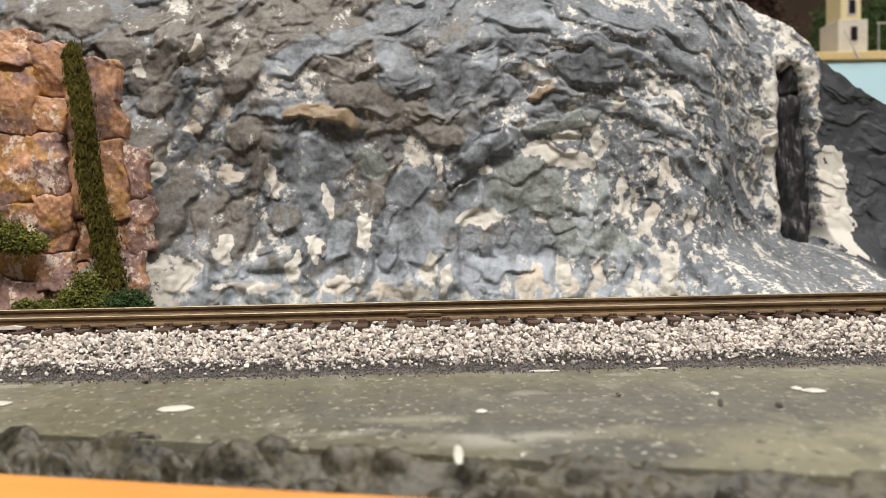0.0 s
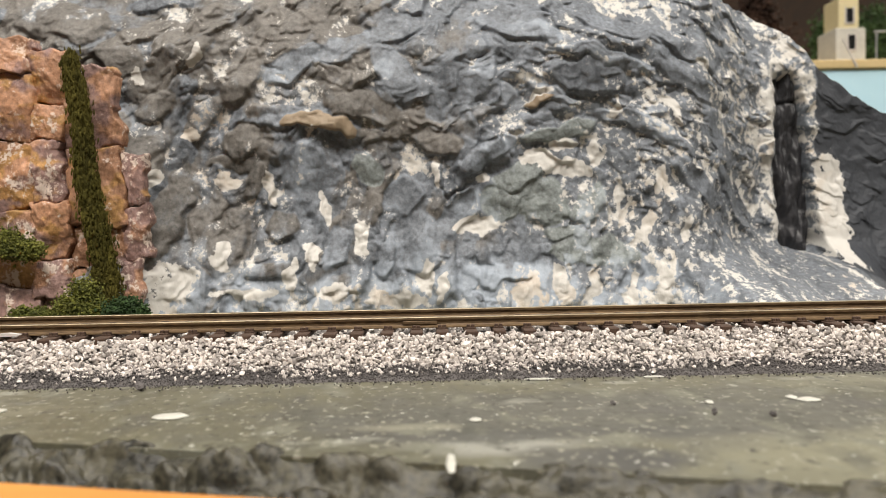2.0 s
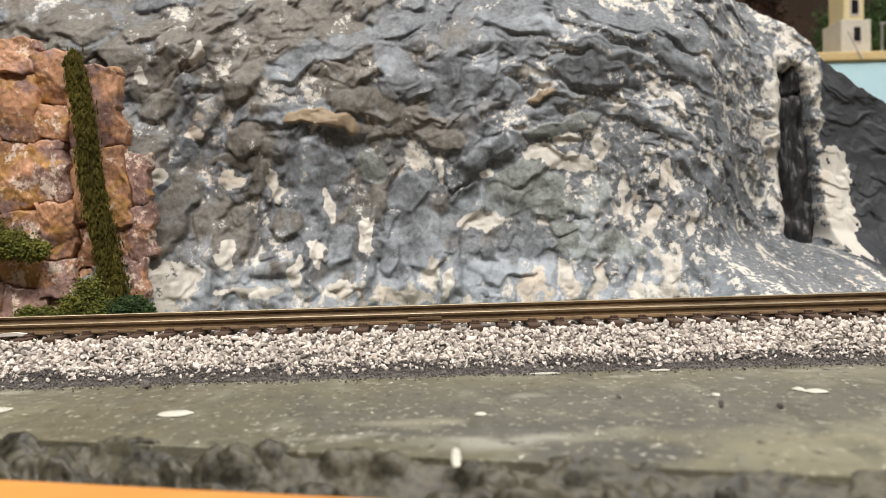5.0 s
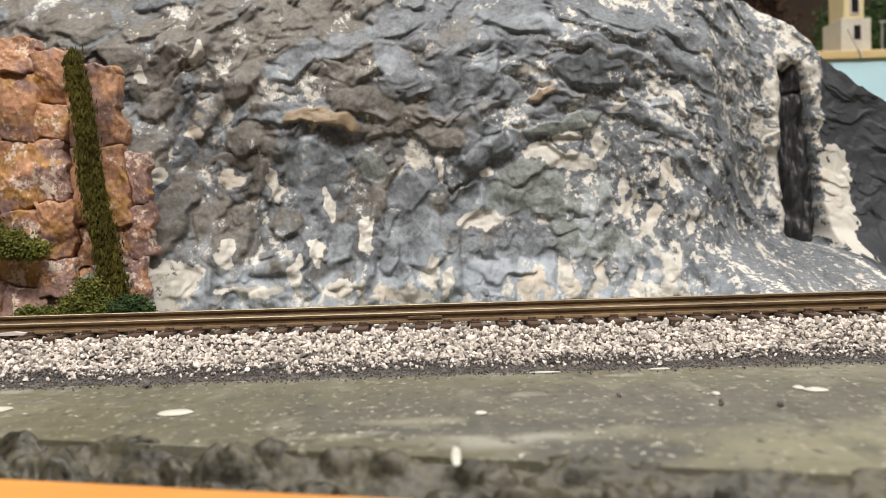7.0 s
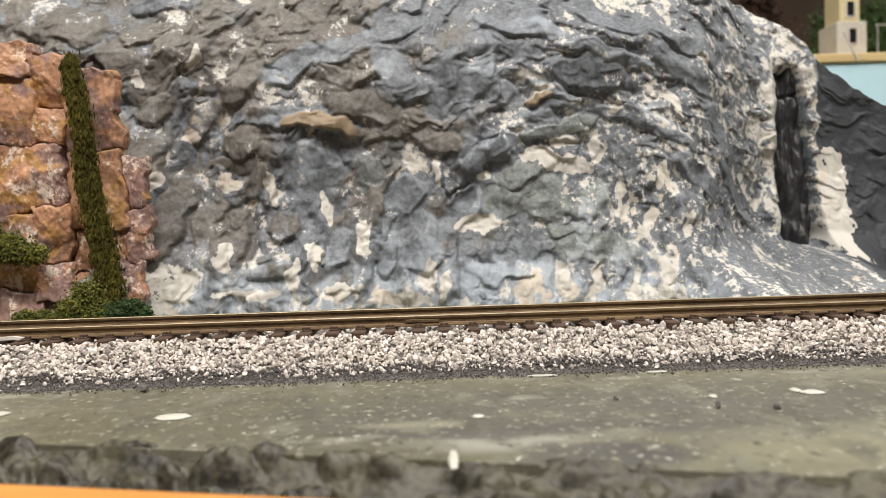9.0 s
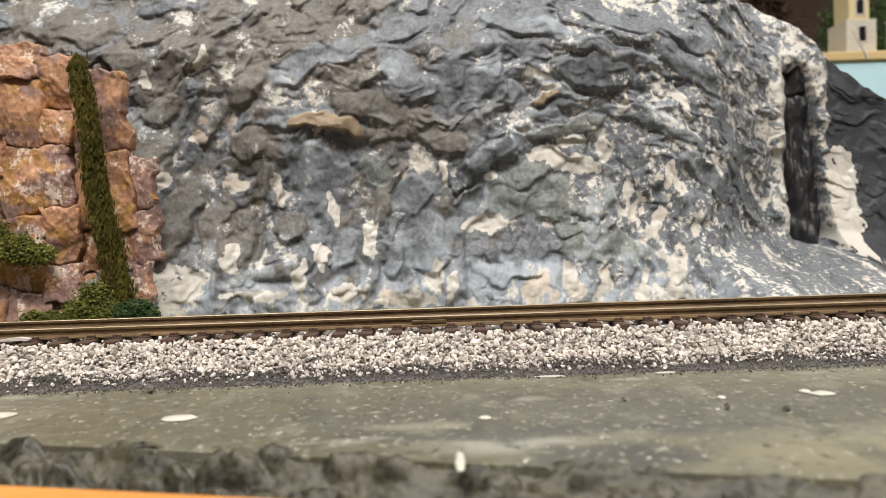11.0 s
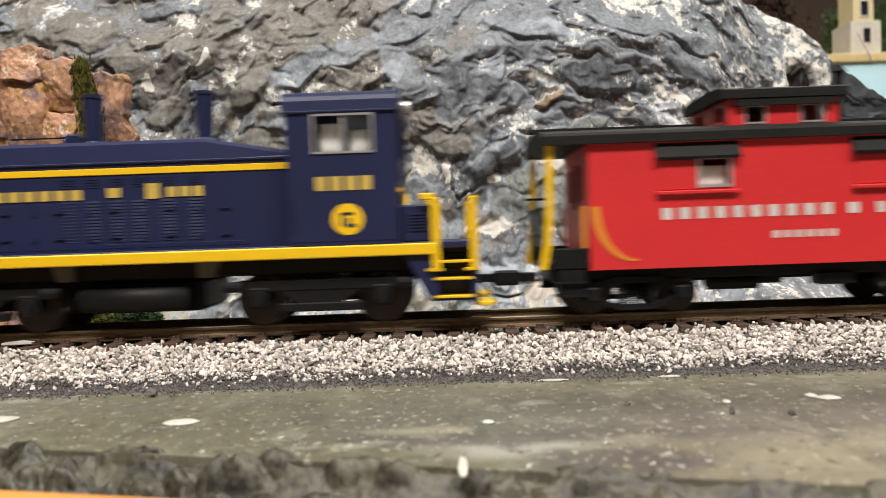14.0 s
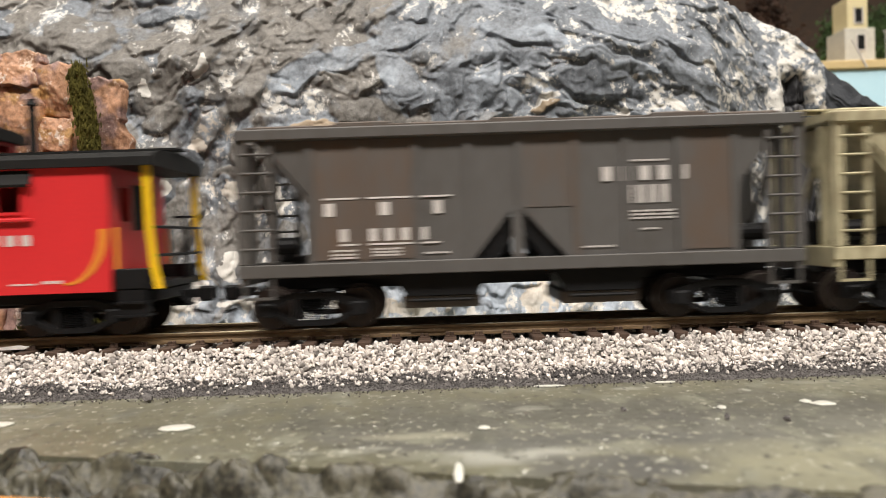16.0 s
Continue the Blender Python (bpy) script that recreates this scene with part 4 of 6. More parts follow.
def orange_cliff():
    """Blocks of orange and purple-brown stone with narrow joints, in uneven leaning courses."""
    base = thing("orange_cliff", "orange and purple-brown cast plaster cliff of blocky stones", "cliff", 0, 0, 0)
    tagged(base, kind="structure")
    core = B(-205, -118, 61, 75, 0, 86, 2.0)
    box(core, -118, -101, 61, 75, 0, 56, 2.0)
    part("cliff_core", core, CRACK, base)
    rng = random.Random(23)
    x = -0.2
    while x < -0.098:
        w = rng.uniform(0.010, 0.019)
        z = rng.uniform(-0.008, 0.0)
        crown = 0.096 - 0.35 * max(0.0, x + w / 2 + 0.137)
        while z < crown - 0.001:
            h = rng.uniform(0.011, 0.027)
            # the cliff's east edge leans in towards its top, and the top falls eastwards
            limit = -0.0925 - 0.0215 * ease(z + h * 0.6, 0.056, 0.092) + rng.uniform(-0.002, 0.002)
            if z + h > crown - 0.007:
                h = crown - z
            x1 = limit if limit - x - w < 0.006 else x + w
            if x1 - x > 0.004 and h > 0.004:
                stone(base, x + rng.uniform(-0.0012, 0.0012), x1 + rng.uniform(-0.0006, 0.0012), z, z + h, 0.0545 + rng.uniform(-0.0016, 0.0016), rng)
            z += h + 0.0002
        x += w + 0.0002
    return base


def stone(base, x0, x1, z0, z1, y0, rng):
    nx, nz = 44, 44
    seed = rng.randrange(200)
    lean, shear = rng.uniform(-0.35, 0.35), rng.uniform(-0.4, 0.4)
    warm, white, dark, och = rng.uniform(0.2, 0.85), rng.uniform(0.2, 0.36), rng.uniform(0.0, 0.22), rng.uniform(0.1, 0.6)
    cx, cz, hx, hz = (x0 + x1) / 2, (z0 + z1) / 2, (x1 - x0) / 2, (z1 - z0) / 2
    u, w = np.meshgrid(np.linspace(-1, 1, nx + 1), np.linspace(-1, 1, nz + 1), indexing="ij")
    e = np.maximum(np.abs(u), np.abs(w))
    x = (cx + hx * u * 1.03 + shear * hz * w * 0.28) * 1000
    z = (cz + hz * w * 1.03 + lean * hx * u * 0.35) * 1000
    x = x + 1.6 * cloud(x / 8, z / 8, 5, 3)
    z = z + 1.6 * cloud(x / 8, z / 8, 15, 3)
    planes = [(rng.uniform(0.0, 1.0), rng.gauss(0, 0.14), rng.gauss(0, 0.14)) for _ in range(7)]
    facet = np.minimum.reduce([c + gx * (x - cx * 1000) + gz * (z - cz * 1000) for c, gx, gz in planes])
    facet = np.maximum(facet, -1.6)
    crag = ridges((x + 0.3 * z) / 9, z / 14, seed, 4, 0.6)
    n = cloud(x / 2.6, z / 3.4, seed + 3, 4, 0.6)
    y = y0 * 1000 - 0.9 * facet - 0.9 * (crag - 0.5) - 0.3 * n + 0.3 * e ** 20 + 4.0 * (e >= 0.999) + 1.4 * grad(x / 17, z / 17, 2) + 1.4 * (u * lean + w * shear)
    verts = np.stack([x, y, z], -1).reshape(-1, 3) / 1000
    k = (np.arange(nx)[:, None] * (nz + 1) + np.arange(nz)[None]).ravel()
    quads = np.stack([k, k + nz + 1, k + nz + 2, k + 1], 1)
    one = np.ones_like(x)
    stain = cloud(x / 9, z / 6, 30, 4)
    # edges and hollows go darker, facets that stand out lighter
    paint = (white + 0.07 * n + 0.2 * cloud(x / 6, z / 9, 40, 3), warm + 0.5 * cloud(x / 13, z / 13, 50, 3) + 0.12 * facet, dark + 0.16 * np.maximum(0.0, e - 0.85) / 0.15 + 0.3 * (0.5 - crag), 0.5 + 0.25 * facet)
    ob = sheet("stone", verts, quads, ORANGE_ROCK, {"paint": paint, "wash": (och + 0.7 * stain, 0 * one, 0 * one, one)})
    ob.parent = base


def clumps(name, label, category, mat, spots, count, size, seed, flat=0.7, tall=1.0):
    """Foam foliage: many tiny torn clumps gathered round a few spots (x, y, z, rx, ry, rz in millimetres)."""
    def place(rng, n):
        which = rng.integers(0, len(spots), n)
        s = np.array(spots, float)[which] * MM
        d = rng.normal(0, 1, (n, 3))
        d /= np.linalg.norm(d, axis=1)[:, None]
        d *= rng.uniform(0.35, 1.0, (n, 1)) ** 0.5 * (1 + 0.25 * rng.normal(0, 1, (n, 1)))
        p = s[:, :3] + d * s[:, 3:]
        p[:, 2] = np.maximum(p[:, 2], 0.0005)
        return p

    v, f = pieces(count, place, size, seed, flat, tall)
    ob = stuff(name, v, f, mat, label, category)
    return ob


def greenery():
    column = [(-112.0 + 9.0 * t + 0.7 * math.sin(t * 9), 50.5, 84 - 70 * t, 2.6 + 1.5 * t, 2.0, 5.5) for t in [i / 15 for i in range(16)]]
    clumps("hanging_moss", "long hanging strip of dark olive moss on the cliff", "moss", MOSS, column, 16000, 0.00032, 21, 0.3, 3.2)
    clumps("green_bush", "bright green foam bush growing on the cliff", "bush", LEAF, [(-141, 49, 33, 6, 3, 6), (-133, 48, 30, 6, 3, 4.5), (-126, 48, 28, 4.5, 3, 3)], 9000, 0.00042, 22, 0.2)
    clumps("green_bush", "olive-green foam bush at the foot of the cliff", "bush", LEAF, [(-107, 44, 14, 4.5, 3, 5), (-111, 43, 10, 5, 3, 4), (-118, 42, 8, 4, 3, 2.5), (-124, 42, 8, 4, 3, 3), (-104, 43, 9, 4, 3, 4)], 9500, 0.00042, 23, 0.2)
    clumps("dark_green_bush", "dark green foam bush at the foot of the cliff", "bush", LEAF_DARK, [(-93.5, 42, 10, 4.5, 3, 3.5), (-97, 42, 8, 4, 3, 4), (-90, 42, 8, 3, 3, 3)], 5200, 0.00046, 24, 0.2)


def distance():
    """What stands behind the rock's end."""
    tagged(new("backdrop", mesh_of("backdrop", B(-700, 1500, 900, 910, 0, 700), BACKDROP)), "dark brown painted backdrop", "backdrop", kind="structure")
    board = thing("pool_basin", "pale blue board under a tan wooden deck", "pool basin", 0.42, 0.47, 0.0)
    part("blue_side", B(-110, 120, -50, 60, 0, 154.0, 1.0), POOL, board)
    part("deck", B(-117, 120, -53, 60, 154.4, 161.5, 0.8), DECK, board, "tan deck edge")
    hut = thing("small_house", "cream and grey model house with a dark window", "house", 0.346, 0.455, 0.1605)
    part("ground_floor", B(-10, 15, -15, 15, 0.2, 32, 0.5), STONE, hut)
    part("upper_floor", B(-6, 11, -12, 12, 32.2, 58, 0.5), CREAM, hut)
    for x, z in ((3, 14), (3, 37)):
        part("window", B(x - 3, x + 3, -15.6 if z < 20 else -12.6, -14.8 if z < 20 else -11.8, z, z + 12, 0.2), BLACK, hut)
        part("window_frame", slab(bmesh.new(), [(x - 4, z - 1), (x + 4, z - 1), (x + 4, z + 13), (x + 3, z + 13), (x + 3, z), (x - 3, z), (x - 3, z + 13), (x - 4, z + 13)], -16 if z < 20 else -13, -15.1 if z < 20 else -12.1), WHITE, hut)
    fence = thing("deck_railing", "thin grey railing on the deck", "railing", 0.37, 0.42, 0.1605)
    for x in (-12, -2, 8, 18):
        part("post", tube(bmesh.new(), (x, 0, 0.1), (x, 0, 24), 0.6, n=8), SILVER, fence)
    part("rail_bar", tube(bmesh.new(), (-14, 0, 23.5), (40, 0, 23.5), 0.6, n=8), SILVER, fence)
    pole = thing("leaning_pole", "pale pole leaning on the deck railing", "pole", 0.335, 0.418, 0.154)
    part("shaft", tube(bmesh.new(), (5, -2, 1), (-6, -1, 24), 0.8, n=8), WHITE, pole)
    clumps("autumn_tree", "dark red-brown foam trees behind the rock", "trees", AUTUMN, [(218 + 14 * i, 420 + 9 * (i % 3), 150 + 14 * ((i * 5) % 4), 16, 14, 26) for i in range(6)], 9000, 0.0018, 31, 0.3)
    clumps("green_tree", "green foam trees behind the house", "trees", LEAF_DARK, [(372 + 15 * i, 520, 195 + 9 * (i % 2), 15, 12, 26) for i in range(5)], 7000, 0.0018, 32, 0.3)


base_track = track()
ballast()
cinder_strip()
rock_face()
dark_cleft()
orange_cliff()
greenery()
distance()


def scrap():
    bm = slab(bmesh.new(), [(-3.6, 0), (3.2, 0.1), (3.6, 0.5), (1.0, 0.9), (-3.4, 0.5)], -0.6, 0.6)
    ob = new("white_scrap", mesh_of("white_scrap", bm, WHITE))
    ob.location = (-0.099, -0.0125, 0.0095)
    tagged(ob, "scrap of white plaster lying on the sleepers", "scrap")


scrap()

# ---------------------------------------------------------------- the train
# All train meshes are in millimetres above the ground; Z() lowers them to the rail's top.


def Z(bm):
    for v in bm.verts:
        v.co.z -= RAIL_Z * MM
    return bm


def add(name, bm, mat, parent, label="", smooth=False):
    return part(name, Z(bm), mat, parent, label, smooth)


def sides(name, make, mat, parent, label=""):
    """The same part on both long sides; make(bm, s) builds it for the side s."""
    return [add(name, make(bmesh.new(), s), mat, parent, label) for s in (-1, 1)]


def sbox(bm, s, x0, x1, y0, y1, z0, z1, bev=0.0):
    return box(bm, x0, x1, min(s * y0, s * y1), max(s * y0, s * y1), z0, z1, bev)


def bar_row(name, x0, x1, z0, z1, y, count, mat, parent, rng, fill=0.72):
    """A line of writing as a row of plain upright bars, on both sides of a car."""
    for s in (-1, 1):
        pitch = (x1 - x0) / count
        joined = bmesh.new() if name == "small_lettering" else None
        for i in range(count):
            a = x0 + i * pitch
            bm = sbox(joined or bmesh.new(), s, a, a + pitch * fill, y, y + 0.12, z0, z1)
            if joined is None:
                add(name, bm, mat, parent)
        if joined is not None:
            tagged(add(name, joined, mat, parent), kind="stuff")


def wheelset(parent, x, r=5.75, mat=WHEEL):
    """An axle with two flanged wheels, its origin on the axle."""
    bm = bmesh.new()
    tube(bm, (0, -11, 0), (0, 11, 0), 1.1, n=10)
    for s in (-1, 1):
        tube(bm, (0, s * 7.35, 0), (0, s * 7.9, 0), r + 0.6, n=28)
        tube(bm, (0, s * 7.9, 0), (0, s * 10.1, 0), r, r - 0.1, n=28)
        tube(bm, (0, s * 10.1, 0), (0, s * 10.35, 0), r * 0.35, n=14)
        for k in range(5):
            a = 2 * math.pi * k / 5
            tube(bm, (r * 0.6 * math.cos(a), s * 10.05, r * 0.6 * math.sin(a)), (r * 0.6 * math.cos(a), s * 10.2, r * 0.6 * math.sin(a)), 0.55, n=8)
    me = mesh_of("wheelset", bm, mat)
    me.materials.append(TREAD)
    for f in me.polygons:
        c = f.center
        if abs(abs(c.y) - 0.009) < 0.0009 and abs(f.normal.y) < 0.3 and math.hypot(c.x, c.z) > r * 0.9 * MM:
            f.material_index = 1
    ob = new("wheelset", me)
    ob.parent = parent
    ob.location = (x * MM, 0, r * MM)
    WHEELS.append((ob, x, r))
    return ob


WHEELS = []


def freight_truck(parent, xa, xb, mat):
    """A cast side-frame bogie with coil springs between two wheelsets."""
    xc, r = (xa + xb) / 2, 4.75
    for x in (xa, xb):
        wheelset(parent, x, r)
    zc = RAIL_Z + r
    for s in (-1, 1):
        bm = bmesh.new()
        arch = [(xa - 2.6, zc - 1.2), (xa - 2.6, zc + 1.8), (xc - 4.6, zc + 4.0), (xc + 4.6, zc + 4.0), (xb + 2.6, zc + 1.8), (xb + 2.6, zc - 1.2), (xb - 1.8, zc - 1.2), (xc + 4.2, zc - 3.4), (xc - 4.2, zc - 3.4), (xa + 1.8, zc - 1.2)]
        slab(bm, [arch[0], arch[1], arch[2], (xc - 4.6, zc + 2.6), (xa + 1.6, zc + 0.4), arch[9]], s * 12.2, s * 13.8)
        slab(bm, [arch[3], arch[4], arch[5], arch[6], (xb - 1.6, zc + 0.4), (xc + 4.6, zc + 2.6)], s * 12.2, s * 13.8)
        sbox(bm, s, xc - 4.6, xc + 4.6, 12.2, 13.9, zc + 2.4, zc + 4.0, 0.2)
        slab(bm, [(xa + 0.4, zc - 1.2), (xa + 1.8, zc - 0.4), (xc - 4.0, zc - 2.4), (xc + 4.0, zc - 2.4), (xb - 1.8, zc - 0.4), (xb - 0.4, zc - 1.2), (xc + 4.3, zc - 3.6), (xc - 4.3, zc - 3.6)], s * 12.2, s * 13.6)
        for x in (xc - 4.2, xc + 3.2):
            sbox(bm, s, x, x + 1.0, 12.3, 13.7, zc - 2.6, zc + 2.6)
        add("side_frame", bm, mat, parent)
        for x in (xa, xb):
            add("journal_box", box(bmesh.new(), x - 1.6, x + 1.6, min(s * 13.2, s * 15), max(s * 13.2, s * 15), zc - 1.5, zc + 1.7, 0.4), mat, parent)
        for x in (xc - 1.9, xc, xc + 1.9):
            coils = []
            for k in range(25):
                rad, z = 0.62 + 0.26 * math.cos(math.pi * k), zc - 2.4 + 0.2 * k
                coils.append([(x + rad * math.cos(a), s * 12.9 + rad * math.sin(a), z) for a in [2 * math.pi * q / 8 for q in range(8)]])
            sp = loft(bmesh.new(), coils)
            add("coil_spring", sp, mat, parent)
    add("bolster", B(xc - 2, xc + 2, -12, 12, zc + 0.2, zc + 3.2, 0.3), mat, parent)


def coupler(parent, x0, direction):
    bm = bmesh.new()
    d = direction
    box(bm, min(x0, x0 + 5 * d), max(x0, x0 + 5 * d), -1.2, 1.2, 19.3, 21.3, 0.2)
    box(bm, min(x0 + 4 * d, x0 + 8 * d), max(x0 + 4 * d, x0 + 8 * d), -2.2, 1.0, 18.4, 22.0, 0.5)
    box(bm, min(x0 + 6.2 * d, x0 + 8.2 * d), max(x0 + 6.2 * d, x0 + 8.2 * d), 0.6, 2.3, 18.8, 21.8, 0.4)
    ob = add("coupler", bm, BLACK, parent)
    hose = bmesh.new()
    tube(hose, (x0 + 1 * d, -3.5, 20), (x0 + 4 * d, -3.2, 16.5), 0.4, n=8)
    tube(hose, (x0 + 4 * d, -3.2, 16.5), (x0 + 7.5 * d, -2.5, 15.6), 0.4, n=8)
    add("air_hose", hose, BLACK, parent)
    return ob


def holed_wall(bm, axis, at0, at1, a0, a1, z0, z1, holes):
    """A wall between at0 and at1 across the axis ('y': it runs along x), with rectangular holes (a0, a1, z0, z1) side by side."""
    us = sorted({a0, a1, *(h[0] for h in holes), *(h[1] for h in holes)})
    ws = sorted({z0, z1, *(h[2] for h in holes), *(h[3] for h in holes)})

    def solid(i, j):
        if not (0 <= i < len(us) - 1 and 0 <= j < len(ws) - 1):
            return False
        u, w = (us[i] + us[i + 1]) / 2, (ws[j] + ws[j + 1]) / 2
        return not any(h[0] < u < h[1] and h[2] < w < h[3] for h in holes)

    verts = {}

    def vert(i, j, at):
        if (i, j, at) not in verts:
            c = (us[i], at, ws[j]) if axis == "y" else (at, us[i], ws[j])
            verts[i, j, at] = bm.verts.new(Vector(c) * MM)
        return verts[i, j, at]

    for i in range(len(us) - 1):
        for j in range(len(ws) - 1):
            if solid(i, j):
                for at in (at0, at1):
                    bm.faces.new([vert(i, j, at), vert(i + 1, j, at), vert(i + 1, j + 1, at), vert(i, j + 1, at)])
                for di, dj, p, q in ((-1, 0, (i, j), (i, j + 1)), (1, 0, (i + 1, j), (i + 1, j + 1)), (0, -1, (i, j), (i + 1, j)), (0, 1, (i, j + 1), (i + 1, j + 1))):
                    if not solid(i + di, j + dj):
                        bm.faces.new([vert(*p, at0), vert(*q, at0), vert(*q, at1), vert(*p, at1)])
    bmesh.ops.recalc_face_normals(bm, faces=bm.faces[:])
    return bm


def window_set(parent, axis, at, out, a0, a1, z0, z1, frame_mat, w=0.5):
    """A frame standing proud by out, and a pane, in a hole."""
    bm = bmesh.new()
    for u0, u1, w0, w1 in ((a0 - w, a1 + w, z1, z1 + w), (a0 - w, a1 + w, z0 - w, z0), (a0 - w, a0, z0, z1), (a1, a1 + w, z0, z1)):
        lo, hi = min(at, at + out), max(at, at + out)
        if axis == "y":
            box(bm, u0, u1, lo, hi, w0, w1)
        else:
            box(bm, lo, hi, u0, u1, w0, w1)
    f = add("window", bm, frame_mat, parent)
    lo, hi = at - out * 1.4, at - out * 0.9
    lo, hi = min(lo, hi), max(lo, hi)
    p = bmesh.new()
    if axis == "y":
        box(p, a0, a1, lo, hi, z0, z1)
    else:
        box(p, lo, hi, a0, a1, z0, z1)
    pane = add("pane", p, PANE, f)
    pane.visible_shadow = False
    return f


def locomotive():
    rng = random.Random(7)
    t = thing("switcher_locomotive", "navy blue model diesel switcher with yellow stripes and railings", "locomotive", 0, 0, RAIL_Z * MM)
    add("underframe", B(-97, 53, -13, 13, 23.4, 27.2, 0.3), BLACK, t)
    sides("side_sill", lambda bm, s: sbox(bm, s, -90, 46, 14.5, 17.6, 27.0, 29.6, 0.25), YELLOW, t, "broad yellow side stripe")
    add("walkway", B(-98.5, 54.5, -17.0, 17.0, 28.4, 29.9, 0.2), BLUE, t)
    # hood with sloping shoulders and a rear slope
    def ring(x, top):
        return [(x, -12, 29.8), (x, -12, 50.2), (x, -11.5, top - 0.9), (x, -10.2, top), (x, 10.2, top), (x, 11.5, top - 0.9), (x, 12, 50.2), (x, 12, 29.8)]
    add("hood", loft(bmesh.new(), [ring(-85.6, 54.8), ring(-84.8, 55.2), ring(-6.4, 55.2), ring(14.0, 51.6)]), BLUE, t)
    sides("hood_stripe", lambda bm, s: sbox(bm, s, -85.8, 13.4, 11.9, 12.25, 47.4, 48.9, 0.1), YELLOW, t)
    sides("hood_ledge", lambda bm, s: sbox(bm, s, -85.7, 13.4, 11.8, 12.35, 49.8, 50.3, 0.1), BLUE, t)
    sides("short_stripe", lambda bm, s: sbox(bm, s, -85.8, -71.8, 11.9, 12.25, 35.1, 36.5, 0.1), YELLOW, t)
    # nose
    add("radiator_grille", B(-86.0, -85.5, -7.5, 7.5, 38.5, 47.0, 0.1), BLUE_DARK, t)
    for z in range(12):
        add("grille_slat", B(-86.4, -85.9, -7.3, 7.3, 39.0 + z * 0.66, 39.25 + z * 0.66), BLACK, t)
    add("nose_stripe", B(-86.1, -85.5, -11.9, 11.9, 47.4, 48.9, 0.1), YELLOW, t)
    add("nose_band", B(-86.1, -85.5, -11.9, 11.9, 35.1, 36.5, 0.1), YELLOW, t)
    for s in (-1, 1):
        add("nose_pilaster", B(-86.0, -85.5, min(s * 11.9, s * 9.4), max(s * 11.9, s * 9.4), 29.9, 47.3, 0.1), GOLD, t)
        bm = bmesh.new()
        loft(bm, [[(x, s * 9.3, 35.0), (x, s * 9.3, 33.6), (x, s * 0.4, 30.2), (x, s * 0.4, 31.6)] for x in (-86.1, -85.6)])
        add("nose_chevron", bm, YELLOW, t)
    lamp = add("headlight", tube(tube(bmesh.new(), (-92.2, 0, 52.4), (-84.0, 0, 52.4), 2.2, n=20), (-92.6, 0, 52.4), (-91.4, 0, 52.4), 2.45, n=20), BLUE, t)
    add("headlight_lens", tube(bmesh.new(), (-93.6, 0, 52.4), (-92.5, 0, 52.4), 1.9, 2.1, n=20), LAMP, lamp, "glowing warm headlight lens")
    # louvres, doors and latches on the hood's sides
    for s in (-1, 1):
        for c, (x0, x1) in enumerate(((-39.3, -35.9), (-33.6, -30.6), (-27.8, -25.0), (-23.0, -19.8), (-16.4, -13.4), (-10.0, -7.2))):
            bm = bmesh.new()
            for k in range(13):
                z = 32.2 + k * 0.74
                loft(bm, [[(x, s * 11.9, z), (x, s * 12.14, z), (x, s * 12.12, z + 0.1), (x, s * 11.95, z + 0.66)] for x in (x0, x1)])
            for k in range(4):
                sbox(bm, s, x0, x1, 11.95, 12.12, 44.6 + k * 0.6, 44.85 + k * 0.6)
            add("louvre", bm, BLUE, t)
        for k in range(7):
            x = -84.0 + k * 12.6
            add("hood_door", box(bmesh.new(), x, x + 12.2, min(s * 11.9, s * 12.08), max(s * 11.9, s * 12.08), 30.6, 41.0 if k < 4 else 31.6, 0.05), BLUE, t)
            bm = bmesh.new()
            for z in (33.0, 39.0):
                sbox(bm, s, x + 5.2, x + 7.6, 12.05, 12.45, z, z + 0.3)
                sbox(bm, s, x + 0.4, x + 1.0, 12.05, 12.5, z - 0.4, z + 0.6)
            add("door_latch", bm, BLUE, t)
    bar_row("name_lettering", -70.5, -66.2, 41.6, 45.2, 12.02, 1, GOLD, t, rng)
    bar_row("name_lettering", -65.6, -33.6, 41.9, 44.2, 12.1, 9, GOLD, t, rng)
    bar_row("name_lettering", -28.6, -24.6, 42.2, 44.4, 12.1, 1, GOLD, t, rng)
    bar_row("name_lettering", -19.8, -15.6, 41.7, 45.2, 12.1, 1, GOLD, t, rng)
    bar_row("name_lettering", -15.0, -6.0, 42.0, 44.3, 12.1, 3, GOLD, t, rng)
    add("roof_vent", B(-43.4, -39.8, -2.4, 2.4, 54.9, 58.4, 0.4), BLUE, t)
    for x in (-36.6, -9.5):
        bm = bmesh.new()
        tube(bm, (x, 0, 54.8), (x, 0, 56.6), 3.4, 2.2, n=18)
        tube(bm, (x, 0, 56.6), (x, 0, 67.6), 1.9, 2.3, n=18)
        tube(bm, (x, 0, 67.0), (x, 0, 67.8), 2.5, n=18)
        add("exhaust_pipe", bm, BLUE, t)
    add("hood_grab_wire", tube(tube(tube(bmesh.new(), (-54, -6, 57.0), (-41, -6, 57.0), 0.2, n=6), (-53, -6, 55), (-53, -6, 57), 0.2, n=6), (-42, -6, 55), (-42, -6, 57), 0.2, n=6), BLACK, t)
    # cab
    cab = add("cab_floor", B(13.6, 37.8, -17.4, 17.4, 29.7, 30.6), BLUE, t)
